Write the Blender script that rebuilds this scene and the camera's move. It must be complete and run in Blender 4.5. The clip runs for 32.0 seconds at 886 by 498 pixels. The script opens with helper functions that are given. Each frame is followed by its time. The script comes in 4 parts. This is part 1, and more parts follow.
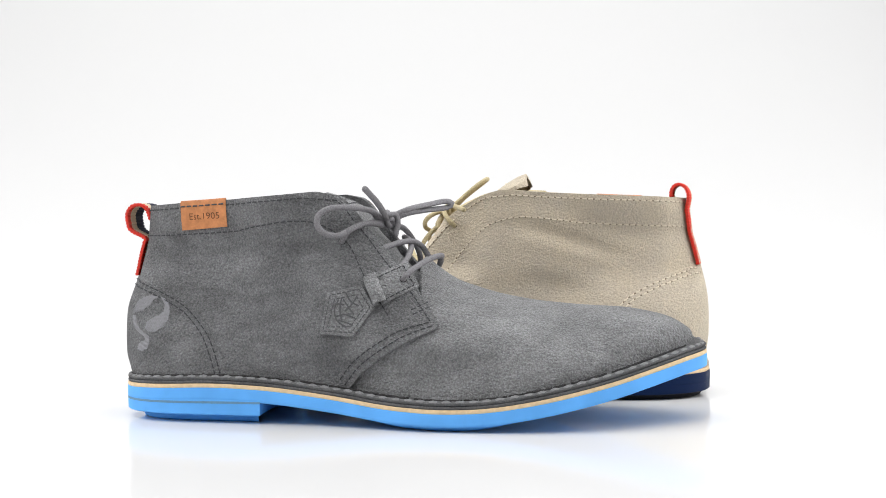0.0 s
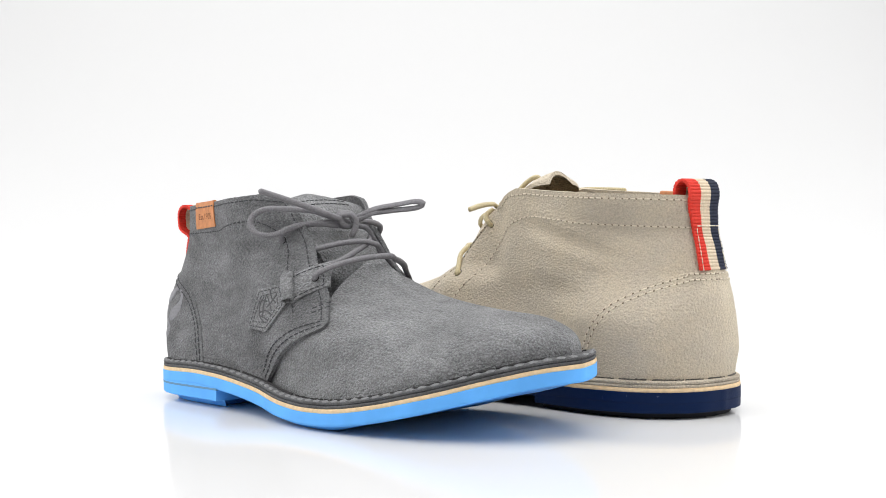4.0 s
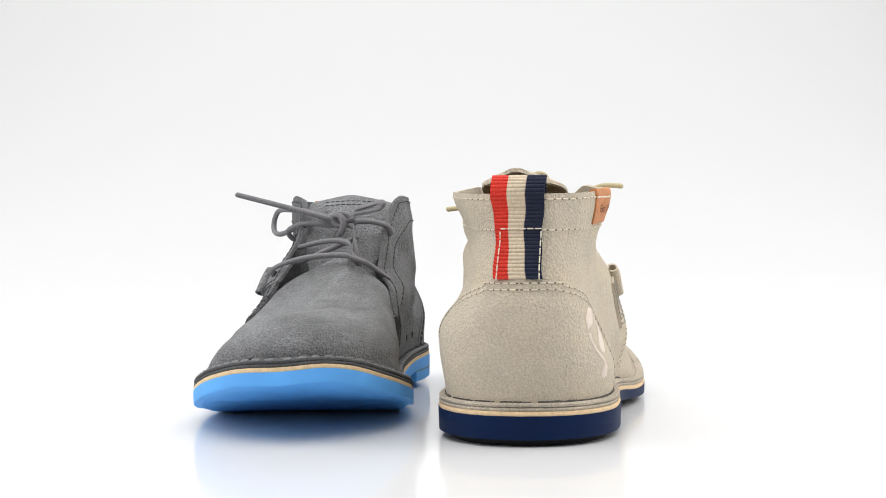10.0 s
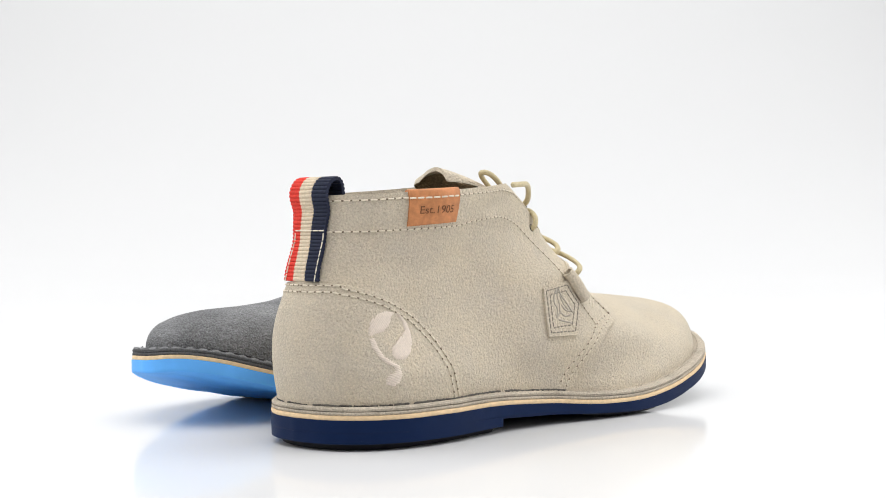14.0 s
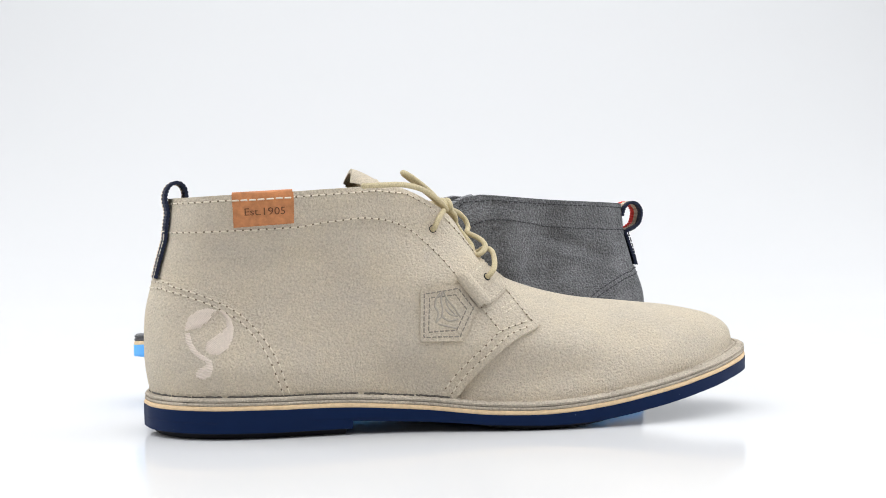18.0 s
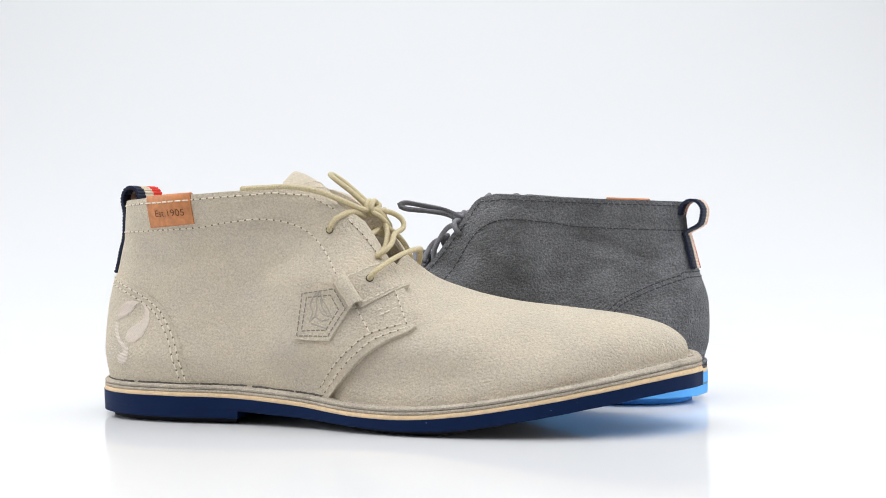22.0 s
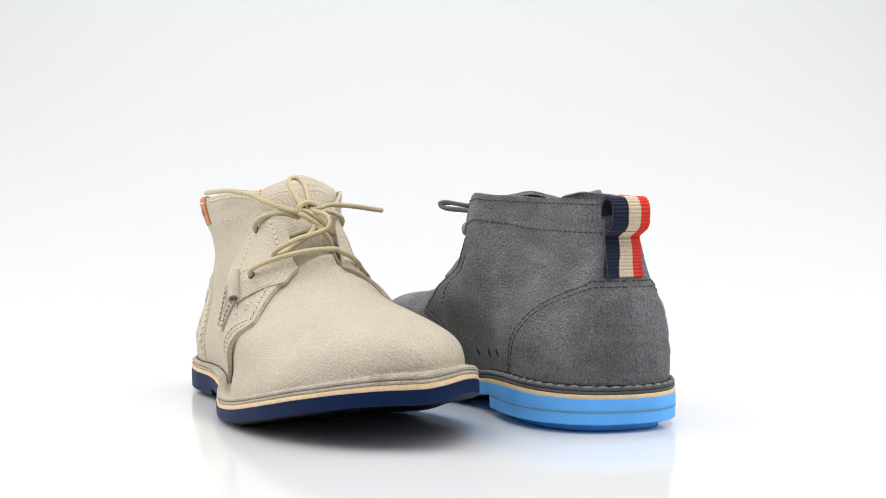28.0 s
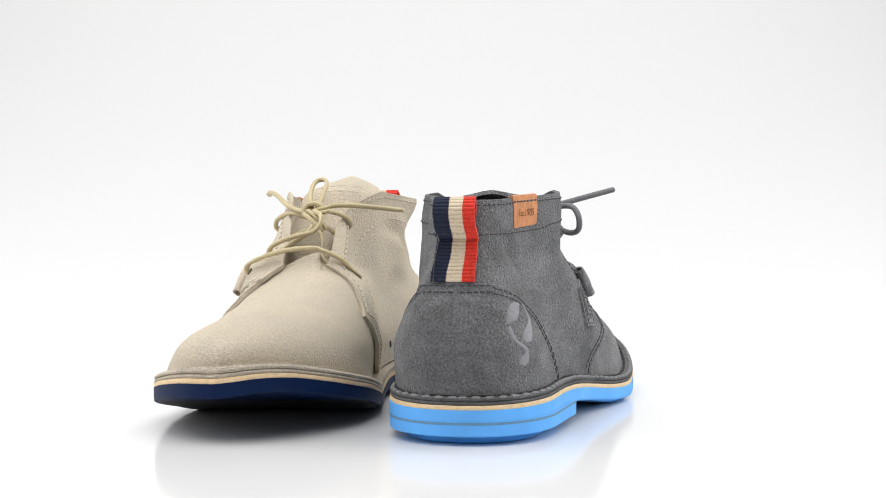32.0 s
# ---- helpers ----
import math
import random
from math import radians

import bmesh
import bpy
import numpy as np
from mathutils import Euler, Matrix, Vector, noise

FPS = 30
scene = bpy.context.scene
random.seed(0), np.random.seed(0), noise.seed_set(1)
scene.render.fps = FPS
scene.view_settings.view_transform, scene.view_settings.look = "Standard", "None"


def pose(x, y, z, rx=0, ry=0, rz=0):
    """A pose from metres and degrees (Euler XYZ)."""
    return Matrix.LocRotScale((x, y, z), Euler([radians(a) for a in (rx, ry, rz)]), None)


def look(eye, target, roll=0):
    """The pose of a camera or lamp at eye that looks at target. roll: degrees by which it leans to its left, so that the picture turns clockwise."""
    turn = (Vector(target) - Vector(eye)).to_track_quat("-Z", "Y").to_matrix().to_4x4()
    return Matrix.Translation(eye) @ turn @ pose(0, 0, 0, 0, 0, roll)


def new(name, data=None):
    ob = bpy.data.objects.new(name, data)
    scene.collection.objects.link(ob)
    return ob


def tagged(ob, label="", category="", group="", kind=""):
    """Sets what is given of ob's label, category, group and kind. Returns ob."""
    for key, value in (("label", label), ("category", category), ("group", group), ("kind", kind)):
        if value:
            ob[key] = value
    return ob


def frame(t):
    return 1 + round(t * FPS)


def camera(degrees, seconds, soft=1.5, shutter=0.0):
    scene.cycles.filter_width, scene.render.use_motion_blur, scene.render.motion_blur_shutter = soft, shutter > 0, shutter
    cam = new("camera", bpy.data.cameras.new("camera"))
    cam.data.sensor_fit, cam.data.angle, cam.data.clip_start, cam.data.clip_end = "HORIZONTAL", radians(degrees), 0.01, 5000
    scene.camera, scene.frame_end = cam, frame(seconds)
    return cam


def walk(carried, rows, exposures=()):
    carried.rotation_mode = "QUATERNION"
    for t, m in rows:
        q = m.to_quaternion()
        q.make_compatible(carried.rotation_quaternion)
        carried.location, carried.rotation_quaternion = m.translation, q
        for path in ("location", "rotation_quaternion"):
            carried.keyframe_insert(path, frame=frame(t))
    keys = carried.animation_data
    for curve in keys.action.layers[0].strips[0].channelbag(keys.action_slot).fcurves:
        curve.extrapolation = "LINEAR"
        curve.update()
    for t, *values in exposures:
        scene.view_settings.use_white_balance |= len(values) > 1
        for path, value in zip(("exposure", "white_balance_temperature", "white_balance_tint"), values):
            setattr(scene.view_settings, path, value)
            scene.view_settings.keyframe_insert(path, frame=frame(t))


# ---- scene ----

# ---- camera: stands still before a turning platform ----
AXIS = 0.79                      # metres from the lens to the axis of the turning platform
cam = camera(34.0, 32.0, soft=0.9)
EYE = (0.0, -AXIS, 0.0998)
STAND = Matrix.Translation(EYE) @ pose(0, 0, 0, 90 - 1.14, 0, -0.808) @ pose(0, 0, 0, 0, 0, -0.54)
walk(cam, [(0.0, STAND), (32.0, STAND)], exposures=[(0.0, 0.02, 6500, 10), (7.4, 0.02, 6500, 10), (8.4, -0.05, 6500, 10), (14.5, -0.07, 6450, 10), (17.5, -0.08, 6300, 10), (25.0, -0.08, 6250, 10), (29.0, -0.05, 6450, 10), (32.0, -0.04, 6500, 10)])

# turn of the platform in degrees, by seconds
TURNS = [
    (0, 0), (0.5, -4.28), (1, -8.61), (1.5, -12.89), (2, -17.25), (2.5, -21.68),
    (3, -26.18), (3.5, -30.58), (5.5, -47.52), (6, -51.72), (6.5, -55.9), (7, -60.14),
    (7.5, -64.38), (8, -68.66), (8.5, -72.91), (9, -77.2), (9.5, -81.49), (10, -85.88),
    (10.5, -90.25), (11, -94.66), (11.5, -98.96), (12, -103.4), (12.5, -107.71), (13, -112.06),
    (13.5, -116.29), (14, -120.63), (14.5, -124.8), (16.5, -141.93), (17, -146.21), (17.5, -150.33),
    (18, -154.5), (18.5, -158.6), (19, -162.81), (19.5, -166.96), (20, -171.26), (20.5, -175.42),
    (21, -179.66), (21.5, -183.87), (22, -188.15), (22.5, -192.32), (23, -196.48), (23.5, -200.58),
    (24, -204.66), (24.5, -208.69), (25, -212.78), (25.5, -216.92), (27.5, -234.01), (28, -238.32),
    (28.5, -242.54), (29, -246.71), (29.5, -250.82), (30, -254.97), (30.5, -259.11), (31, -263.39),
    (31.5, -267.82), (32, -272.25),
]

# where each boot stands on the platform: its heel's back and the way of its toe
PLACE_GREY = (-0.1538, -0.0204, 0.0005, -12.18)
PLACE_BEIGE = (0.1627, 0.0301, 0.0005, 167.9)

# ---- light: white studio surround, a softbox overhead and one on each side ----
world = bpy.data.worlds.new("studio")
scene.world = world
world.use_nodes = True
bg = world.node_tree.nodes["Background"]
bg.inputs[0].default_value = (1.0, 1.0, 1.0, 1)
bg.inputs[1].default_value = 0.33


def softbox(name, eye, target, w, h, power, colour=(1, 1, 1)):
    li = bpy.data.lights.new(name, "AREA")
    li.shape, li.size, li.size_y, li.energy, li.color = "RECTANGLE", w, h, power, colour
    ob = new(name, li)
    ob.matrix_world = look(eye, target)
    return ob


softbox("softbox_top", (0.0, -0.35, 1.5), (0, -0.05, 0), 2.0, 2.0, 33.0)
softbox("softbox_right", (1.0, 0.05, 0.55), (0, 0.0, 0.06), 0.9, 0.9, 7.4)
softbox("softbox_left", (-1.0, 0.05, 0.55), (0, 0.0, 0.06), 0.9, 0.9, 7.4)
# added lamp with no known source, lifts the brightness of the backdrop
softbox("backdrop_fill", (0.0, 0.55, 1.9), (0, 1.3, 0.4), 1.8, 0.5, 3.2)


# ---- materials ----
def mat(name, base, rough=0.8, metal=0.0, spec=0.5, build=None):
    m = bpy.data.materials.new(name)
    m.use_nodes = True
    b = m.node_tree.nodes["Principled BSDF"]
    b.inputs["Base Color"].default_value = (*base, 1)
    b.inputs["Roughness"].default_value = rough
    b.inputs["Metallic"].default_value = metal
    b.inputs["Specular IOR Level"].default_value = spec
    if build:
        build(m.node_tree, b)
    return m


def noise_node(nt, scale, detail=4.0, rough=0.6):
    co = nt.nodes.new("ShaderNodeTexCoord")
    n = nt.nodes.new("ShaderNodeTexNoise")
    n.inputs["Scale"].default_value, n.inputs["Detail"].default_value, n.inputs["Roughness"].default_value = scale, detail, rough
    nt.links.new(co.outputs["Object"], n.inputs["Vector"])
    return n


def ramp(nt, source, stops):
    r = nt.nodes.new("ShaderNodeValToRGB")
    while len(r.color_ramp.elements) < len(stops):
        r.color_ramp.elements.new(0.5)
    for e, (p, c) in zip(r.color_ramp.elements, stops):
        e.position, e.color = p, (*c, 1)
    nt.links.new(source, r.inputs[0])
    return r


def mix(nt, kind, fac, a, b):
    n = nt.nodes.new("ShaderNodeMix")
    n.data_type, n.blend_type = "RGBA", kind
    n.inputs[0].default_value = fac
    nt.links.new(a, n.inputs[6])
    nt.links.new(b, n.inputs[7])
    return n.outputs[2]


def bump(nt, b, source, strength, distance):
    n = nt.nodes.new("ShaderNodeBump")
    n.inputs["Strength"].default_value, n.inputs["Distance"].default_value = strength, distance
    nt.links.new(source, n.inputs["Height"])
    nt.links.new(n.outputs[0], b.inputs["Normal"])
    return n


def scaled(c, k):
    return tuple(min(1.0, v * k) for v in c)


def suede(name, base, contrast=0.18, sheen=0.25, pile=1000.0, dip=0.72, depth=0.0009, grit=(0.82, 1.10), warm=0.0):
    """Napped split leather: cloudy brushed tone, coarse pebbly pile, short fibres that catch the light."""
    def build(nt, b):
        cloud = noise_node(nt, 45.0, 4.0, 0.6)
        grain = noise_node(nt, 1000.0, 3.0, 0.6)
        co = nt.nodes.new("ShaderNodeTexCoord")
        warp = nt.nodes.new("ShaderNodeVectorMath")
        warp.operation = "MULTIPLY_ADD"
        warp.inputs[1].default_value = (0.0016, 0.0016, 0.0016)
        nt.links.new(grain.outputs["Color"], warp.inputs[0])
        nt.links.new(co.outputs["Object"], warp.inputs[2])
        pebble = nt.nodes.new("ShaderNodeTexVoronoi")
        pebble.inputs["Scale"].default_value = pile
        nt.links.new(warp.outputs[0], pebble.inputs["Vector"])
        lie = nt.nodes.new("ShaderNodeMapping")
        lie.inputs["Rotation"].default_value = (0.0, 0.5, 0.2)
        lie.inputs["Scale"].default_value = (34.0, 60.0, 95.0)
        nt.links.new(co.outputs["Object"], lie.inputs["Vector"])
        stroke = nt.nodes.new("ShaderNodeTexNoise")
        stroke.inputs["Scale"].default_value, stroke.inputs["Detail"].default_value, stroke.inputs["Distortion"].default_value = 1.0, 5.0, 0.8
        nt.links.new(lie.outputs[0], stroke.inputs["Vector"])
        brushed = ramp(nt, stroke.outputs["Fac"], [(0.33, scaled((1, 1, 1), 1 - 0.9 * contrast)), (0.66, (1.0 + 0.4 * contrast,) * 3)])
        low = ramp(nt, cloud.outputs["Fac"], [(0.28, tuple(v * (1 - contrast) * k for v, k in zip(base, (1 - 0.02 * warm, 1.0, 1 + 0.05 * warm)))), (0.72, tuple(v * (1 + contrast) * k for v, k in zip(base, (1 + 0.03 * warm, 1.0, 1 - 0.08 * warm))))])
        # pile's relief shade painted in: creases and grain pits darkened in colour
        crease_shade = ramp(nt, pebble.outputs["Distance"], [(0.1, (1.06, 1.06, 1.06)), (0.8, (dip, dip, dip))])
        fine = ramp(nt, grain.outputs["Fac"], [(0.32, (grit[0],) * 3), (0.66, (grit[1],) * 3)])
        c = mix(nt, "MULTIPLY", 0.8, low.outputs[0], crease_shade.outputs[0])
        c = mix(nt, "MULTIPLY", 1.0, c, brushed.outputs[0])
        nt.links.new(mix(nt, "MULTIPLY", 0.8, c, fine.outputs[0]), b.inputs["Base Color"])
        tuft = noise_node(nt, 620.0, 2.0, 0.55)
        relief = nt.nodes.new("ShaderNodeMath")
        relief.operation = "MULTIPLY_ADD"
        relief.inputs[1].default_value = -0.15
        nt.links.new(pebble.outputs["Distance"], relief.inputs[0])
        pile_sum = nt.nodes.new("ShaderNodeMath")
        nt.links.new(grain.outputs["Fac"], pile_sum.inputs[0])
        nt.links.new(tuft.outputs["Fac"], pile_sum.inputs[1])
        nt.links.new(pile_sum.outputs[0], relief.inputs[2])
        bump(nt, b, relief.outputs[0], 1.0, depth)
        b.inputs["Sheen Weight"].default_value = sheen
        b.inputs["Sheen Roughness"].default_value = 0.45
        b.inputs["Sheen Tint"].default_value = (*scaled(base, 1.8), 1)
    return mat(name, base, 0.95, 0.0, 0.1, build)


def rubber(name, base, scuff):
    def build(nt, b):
        fine = noise_node(nt, 1500.0, 3.0, 0.6)
        big = noise_node(nt, 60.0, 3.0, 0.5)
        specks = noise_node(nt, 330.0, 3.0, 0.7)
        c = ramp(nt, big.outputs["Fac"], [(0.35, scaled(base, 0.92)), (0.7, scaled(base, 1.06))])
        worn = ramp(nt, specks.outputs["Fac"], [(0.70, (0, 0, 0)), (0.74, scuff)])
        nt.links.new(mix(nt, "ADD", 1.0, c.outputs[0], worn.outputs[0]), b.inputs["Base Color"])
        bump(nt, b, fine.outputs["Fac"], 0.25, 0.0003)
    return mat(name, base, 0.55, 0.0, 0.12, build)


def plain(name, base, rough, scale=400.0, contrast=0.12, spec=0.3, depth=0.0003):
    def build(nt, b):
        n = noise_node(nt, scale, 4.0, 0.6)
        c = ramp(nt, n.outputs["Fac"], [(0.3, scaled(base, 1 - contrast)), (0.7, scaled(base, 1 + contrast))])
        nt.links.new(c.outputs[0], b.inputs["Base Color"])
        bump(nt, b, n.outputs["Fac"], 0.4, depth)
    return mat(name, base, rough, 0.0, spec, build)


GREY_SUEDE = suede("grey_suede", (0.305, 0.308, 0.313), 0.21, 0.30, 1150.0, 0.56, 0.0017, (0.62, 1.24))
# same suede with a darker base, for the quarters and the heel cap
GREY_SHAFT = suede("grey_suede_darker", (0.228, 0.230, 0.235), 0.23, 0.30, 1150.0, 0.56, 0.0017, (0.62, 1.24))
BEIGE_SUEDE = suede("beige_suede", (0.605, 0.527, 0.418), 0.04, 0.30, 1250.0, 0.85, 0.0009, (0.82, 1.10), 0.5)
BLUE_RUBBER = rubber("light_blue_rubber", (0.13, 0.44, 0.95), (0.04, 0.03, 0.0))
NAVY_RUBBER = rubber("navy_rubber", (0.002, 0.0125, 0.054), (0.10, 0.11, 0.13))
CREAM_EDGE = plain("cream_midsole", (0.75, 0.55, 0.33), 0.7)
GREY_LINING = suede("grey_flesh_side", (0.22, 0.215, 0.21), 0.3, 0.1, 700.0, 0.5, 0.002, (0.6, 1.2))
BEIGE_LINING = suede("tan_flesh_side", (0.40, 0.31, 0.19), 0.3, 0.1, 700.0, 0.5, 0.002, (0.6, 1.2))
GREY_WELT = suede("grey_welt", (0.14, 0.141, 0.144), 0.2, 0.1)
BEIGE_WELT = suede("beige_welt", (0.56, 0.49, 0.395), 0.15, 0.1)
GREY_THREAD = plain("charcoal_thread", (0.055, 0.056, 0.06), 0.7)
BEIGE_THREAD = plain("ecru_thread", (0.70, 0.63, 0.51), 0.8)
GREY_WELT_THREAD = plain("grey_welt_thread", (0.21, 0.212, 0.217), 0.75, 900.0, 0.2)
CREST_THREAD = plain("crest_thread", (0.40, 0.36, 0.30), 0.7)
TAUPE_THREAD = plain("taupe_thread", (0.26, 0.23, 0.19), 0.7)
PRICKED = plain("pricked_leather", (0.17, 0.13, 0.09), 0.9)
GREY_EMBLEM = plain("dark_grey_embroidery", (0.105, 0.106, 0.11), 0.8)
GREY_LACE = plain("grey_cotton_cord", (0.195, 0.19, 0.20), 0.75, 1400.0, 0.3, 0.2, 0.0005)
BEIGE_LACE = plain("sand_waxed_cord", (0.50, 0.42, 0.25), 0.5, 1400.0, 0.25, 0.4, 0.0005)
GREY_LOGO = plain("silver_grey_thread", (0.285, 0.285, 0.30), 0.7, 900.0, 0.12, 0.15)
BEIGE_LOGO = plain("ivory_thread", (0.70, 0.61, 0.525), 0.55, 900.0, 0.08, 0.4)
RED_WEB = plain("red_webbing", (0.62, 0.035, 0.02), 0.75, 900.0, 0.2)
CREAM_WEB = plain("cream_webbing", (0.60, 0.50, 0.37), 0.75, 900.0, 0.15)
NAVY_WEB = plain("navy_webbing", (0.010, 0.014, 0.035), 0.75, 900.0, 0.25)
TAN_LEATHER = plain("tan_leather", (0.50, 0.20, 0.075), 0.55, 260.0, 0.22, 0.35)
BROWN_PRINT = plain("brown_print", (0.14, 0.06, 0.028), 0.8)
# dark cord colours: the welt gap's shade put in together with its thread
GAP_BEIGE = plain("beige_gap_shade_thread", (0.10, 0.092, 0.08), 0.9, 700.0, 0.4)
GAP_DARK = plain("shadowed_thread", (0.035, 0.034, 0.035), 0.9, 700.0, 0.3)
DARK_HOLE = plain("dark_hole", (0.03, 0.028, 0.026), 0.8)
GREY_SEAM = plain("grey_rubber_seam", (0.13, 0.27, 0.42), 0.8)
BLACK_HEEL = plain("black_tread", (0.02, 0.02, 0.022), 0.7)
WHITE_SHEET = mat("white_gloss_sheet", (0.70, 0.70, 0.70), 0.11, 0.0, 0.12)


def part(name, bm, material, parent, label="", smooth=True):
    """Links a bmesh as one mesh under a thing or a part."""
    me = bpy.data.meshes.new(name)
    bm.to_mesh(me)
    bm.free()
    for p in me.polygons:
        p.use_smooth = smooth
    if smooth:
        me.set_sharp_from_angle(angle=radians(48))
    me.materials.append(material)
    ob = new(name, me)
    ob.parent = parent
    if label:
        tagged(ob, label)
    return ob


def grid_bm(rows, closed=False, flip=False, bm=None):
    """Quads between rows of points of equal length; closed joins the ends of each row."""
    bm = bm or bmesh.new()
    vs = [[bm.verts.new(p) for p in r] for r in rows]
    n = len(rows[0])
    for a, b in zip(vs, vs[1:]):
        for i in range(n if closed else n - 1):
            j = (i + 1) % n
            f = (a[i], a[j], b[j], b[i])
            bm.faces.new(f[::-1] if flip else f)
    return bm, vs


# ---- the studio table and backdrop ----
def studio():
    # one white sheet: glossy table top, curved up far behind into the backdrop
    rows = []
    prof = [(-3.0, 0.0), (-1.5, 0.0), (-0.6, 0.0), (0.0, 0.0), (0.2, 0.0), (0.35, 0.0)]
    for k in range(1, 41):
        u = k / 40
        prof.append((0.35 + 1.1 * (1 - (1 - u) ** 1.6), 1.15 * u ** 2.3))
    prof += [(1.45, 1.6), (1.45, 2.4)]
    for y, z in prof:
        rows.append([(x, y, z) for x in (-3.0, -1.0, 0.0, 1.0, 3.0)])
    ground, wall = rows[:6], rows[5:]
    for name, rr, m in (("ground", ground, WHITE_SHEET), ("backdrop", wall, WHITE_SHEET)):
        bm, _ = grid_bm(rr, flip=True)
        bmesh.ops.recalc_face_normals(bm, faces=bm.faces)
        ob = part(name, bm, m, None)
        tagged(ob, "seamless white glossy table surface" if name == "ground" else "plain white seamless studio backdrop", "studio sweep", kind="structure")


studio()


# ---- the boot's form, in millimetres: x from heel to toe, y to the inner side, z up ----
def spline(points, n, sharp=24):
    """n points along a smooth curve through the given ones, even by length."""
    p = np.array(points, float)
    p = np.vstack([2 * p[0] - p[1], p, 2 * p[-1] - p[-2]])
    out = []
    for i in range(1, len(p) - 2):
        a, b, c, d = p[i - 1:i + 3]
        for t in np.linspace(0, 1, sharp, endpoint=False):
            out.append(0.5 * (2 * b + (c - a) * t + (2 * a - 5 * b + 4 * c - d) * t * t + (3 * b - a - 3 * c + d) * t ** 3))
    out.append(p[-2])
    return even(np.array(out), n)


def even(line, n):
    line = np.asarray(line, float)
    s = np.r_[0, np.cumsum(np.linalg.norm(np.diff(line, axis=0), axis=1))]
    u = np.linspace(0, s[-1], n)
    return np.stack([np.interp(u, s, line[:, k]) for k in range(line.shape[1])], 1)


def ease(a, b, v):
    u = min(max((v - a) / (b - a), 0.0), 1.0)
    return u * u * (3 - 2 * u)


def bell(v, a, b, c, d):
    return ease(a, b, v) * (1 - ease(c, d, v))


def length(line):
    return float(np.sum(np.linalg.norm(np.diff(np.asarray(line, float), axis=0), axis=1)))


# outline of the sole from above, heel back to toe tip
SOLE_OUTER = [(0, 0), (3, -16), (13, -30), (30, -39), (55, -42), (90, -41.5), (125, -44.5), (155, -52), (180, -56), (205, -55.8), (228, -53), (252, -47), (275, -36), (293, -21), (304, -6), (308, 8)]
SOLE_INNER = [(0, 0), (3, 16), (13, 30), (30, 39), (55, 42), (90, 39), (125, 38), (160, 44), (195, 53), (225, 56), (252, 53), (275, 45), (293, 33), (304, 21), (308, 8)]
X_KEYS = [0, 30, 60, 92, 127, 153, 180, 205, 232, 264, 287, 308]
Z_MID = [17.4, 18.4, 19.4, 18.2, 14.4, 11.2, 9.9, 10.8, 15.0, 22.3, 29.2, 35.0]
SIDEWALL = 8.3
WELT = 3.8


def z_under(x):
    return z_mid(x) - SIDEWALL


def z_mid(x):
    """Height of the sole's upper face: the keys, rounded off where they meet."""
    return float(np.mean(np.interp([x - 9, x - 4.5, x, x + 4.5, x + 9], X_KEYS, Z_MID)))


NS = 161
EDGE = {-1: spline(SOLE_OUTER, NS), 1: spline(SOLE_INNER, NS)}


def inset(curve, side, d):
    """The half outline moved inwards by d."""
    t = np.gradient(curve, axis=0)
    t /= np.linalg.norm(t, axis=1)[:, None]
    n = np.stack([-t[:, 1], t[:, 0]], 1) * (-side)
    return curve + n * np.broadcast_to(np.asarray(d, float).reshape(-1, 1), (len(curve), 1))


# the upper's top line: opening of the shaft, edges of the lacing, then the ridge of the vamp, keyed by the sole's length
TOP_KEYS = [0, 8, 28, 60, 95, 122, 138, 150, 160, 170, 180, 192, 207, 228, 252, 278, 298, 308]
TOP_X = [14.3, 15.8, 25, 55, 88, 113, 129, 140, 150, 160, 169, 180, 196, 216, 240, 266, 286, 296]
TOP_Y = [0, 10, 22, 33, 35, 29, 21, 17, 16, 15, 11, 0, 0, 0, 0, 0, 0, 0]
TOP_Z = [110.5, 110.5, 111, 112.5, 114.5, 116.5, 113.5, 106, 91, 75.6, 70.8, 69.0, 63.3, 59.0, 56.6, 55.6, 51.6, 46.0]
RIDGE_X = [0, 60, 110, 140, 190, 250, 300]
RIDGE_Y = [0, 1, 4, 6.5, 8, 8, 8]
FULL = [1.05, 1.05, 1.05, 1.1, 1.12, 1.15, 1.2, 1.22, 1.25, 1.3, 1.38, 1.5, 1.65, 1.85, 2.05, 2.2, 2.25, 2.25]
BULGE = [4.0, 4.0, 3.4, 2.6, 2.2, 1.6, 1.0, 0.5, 0, 0, 0, 0, 0, 0, 0, 0, 0, 0]


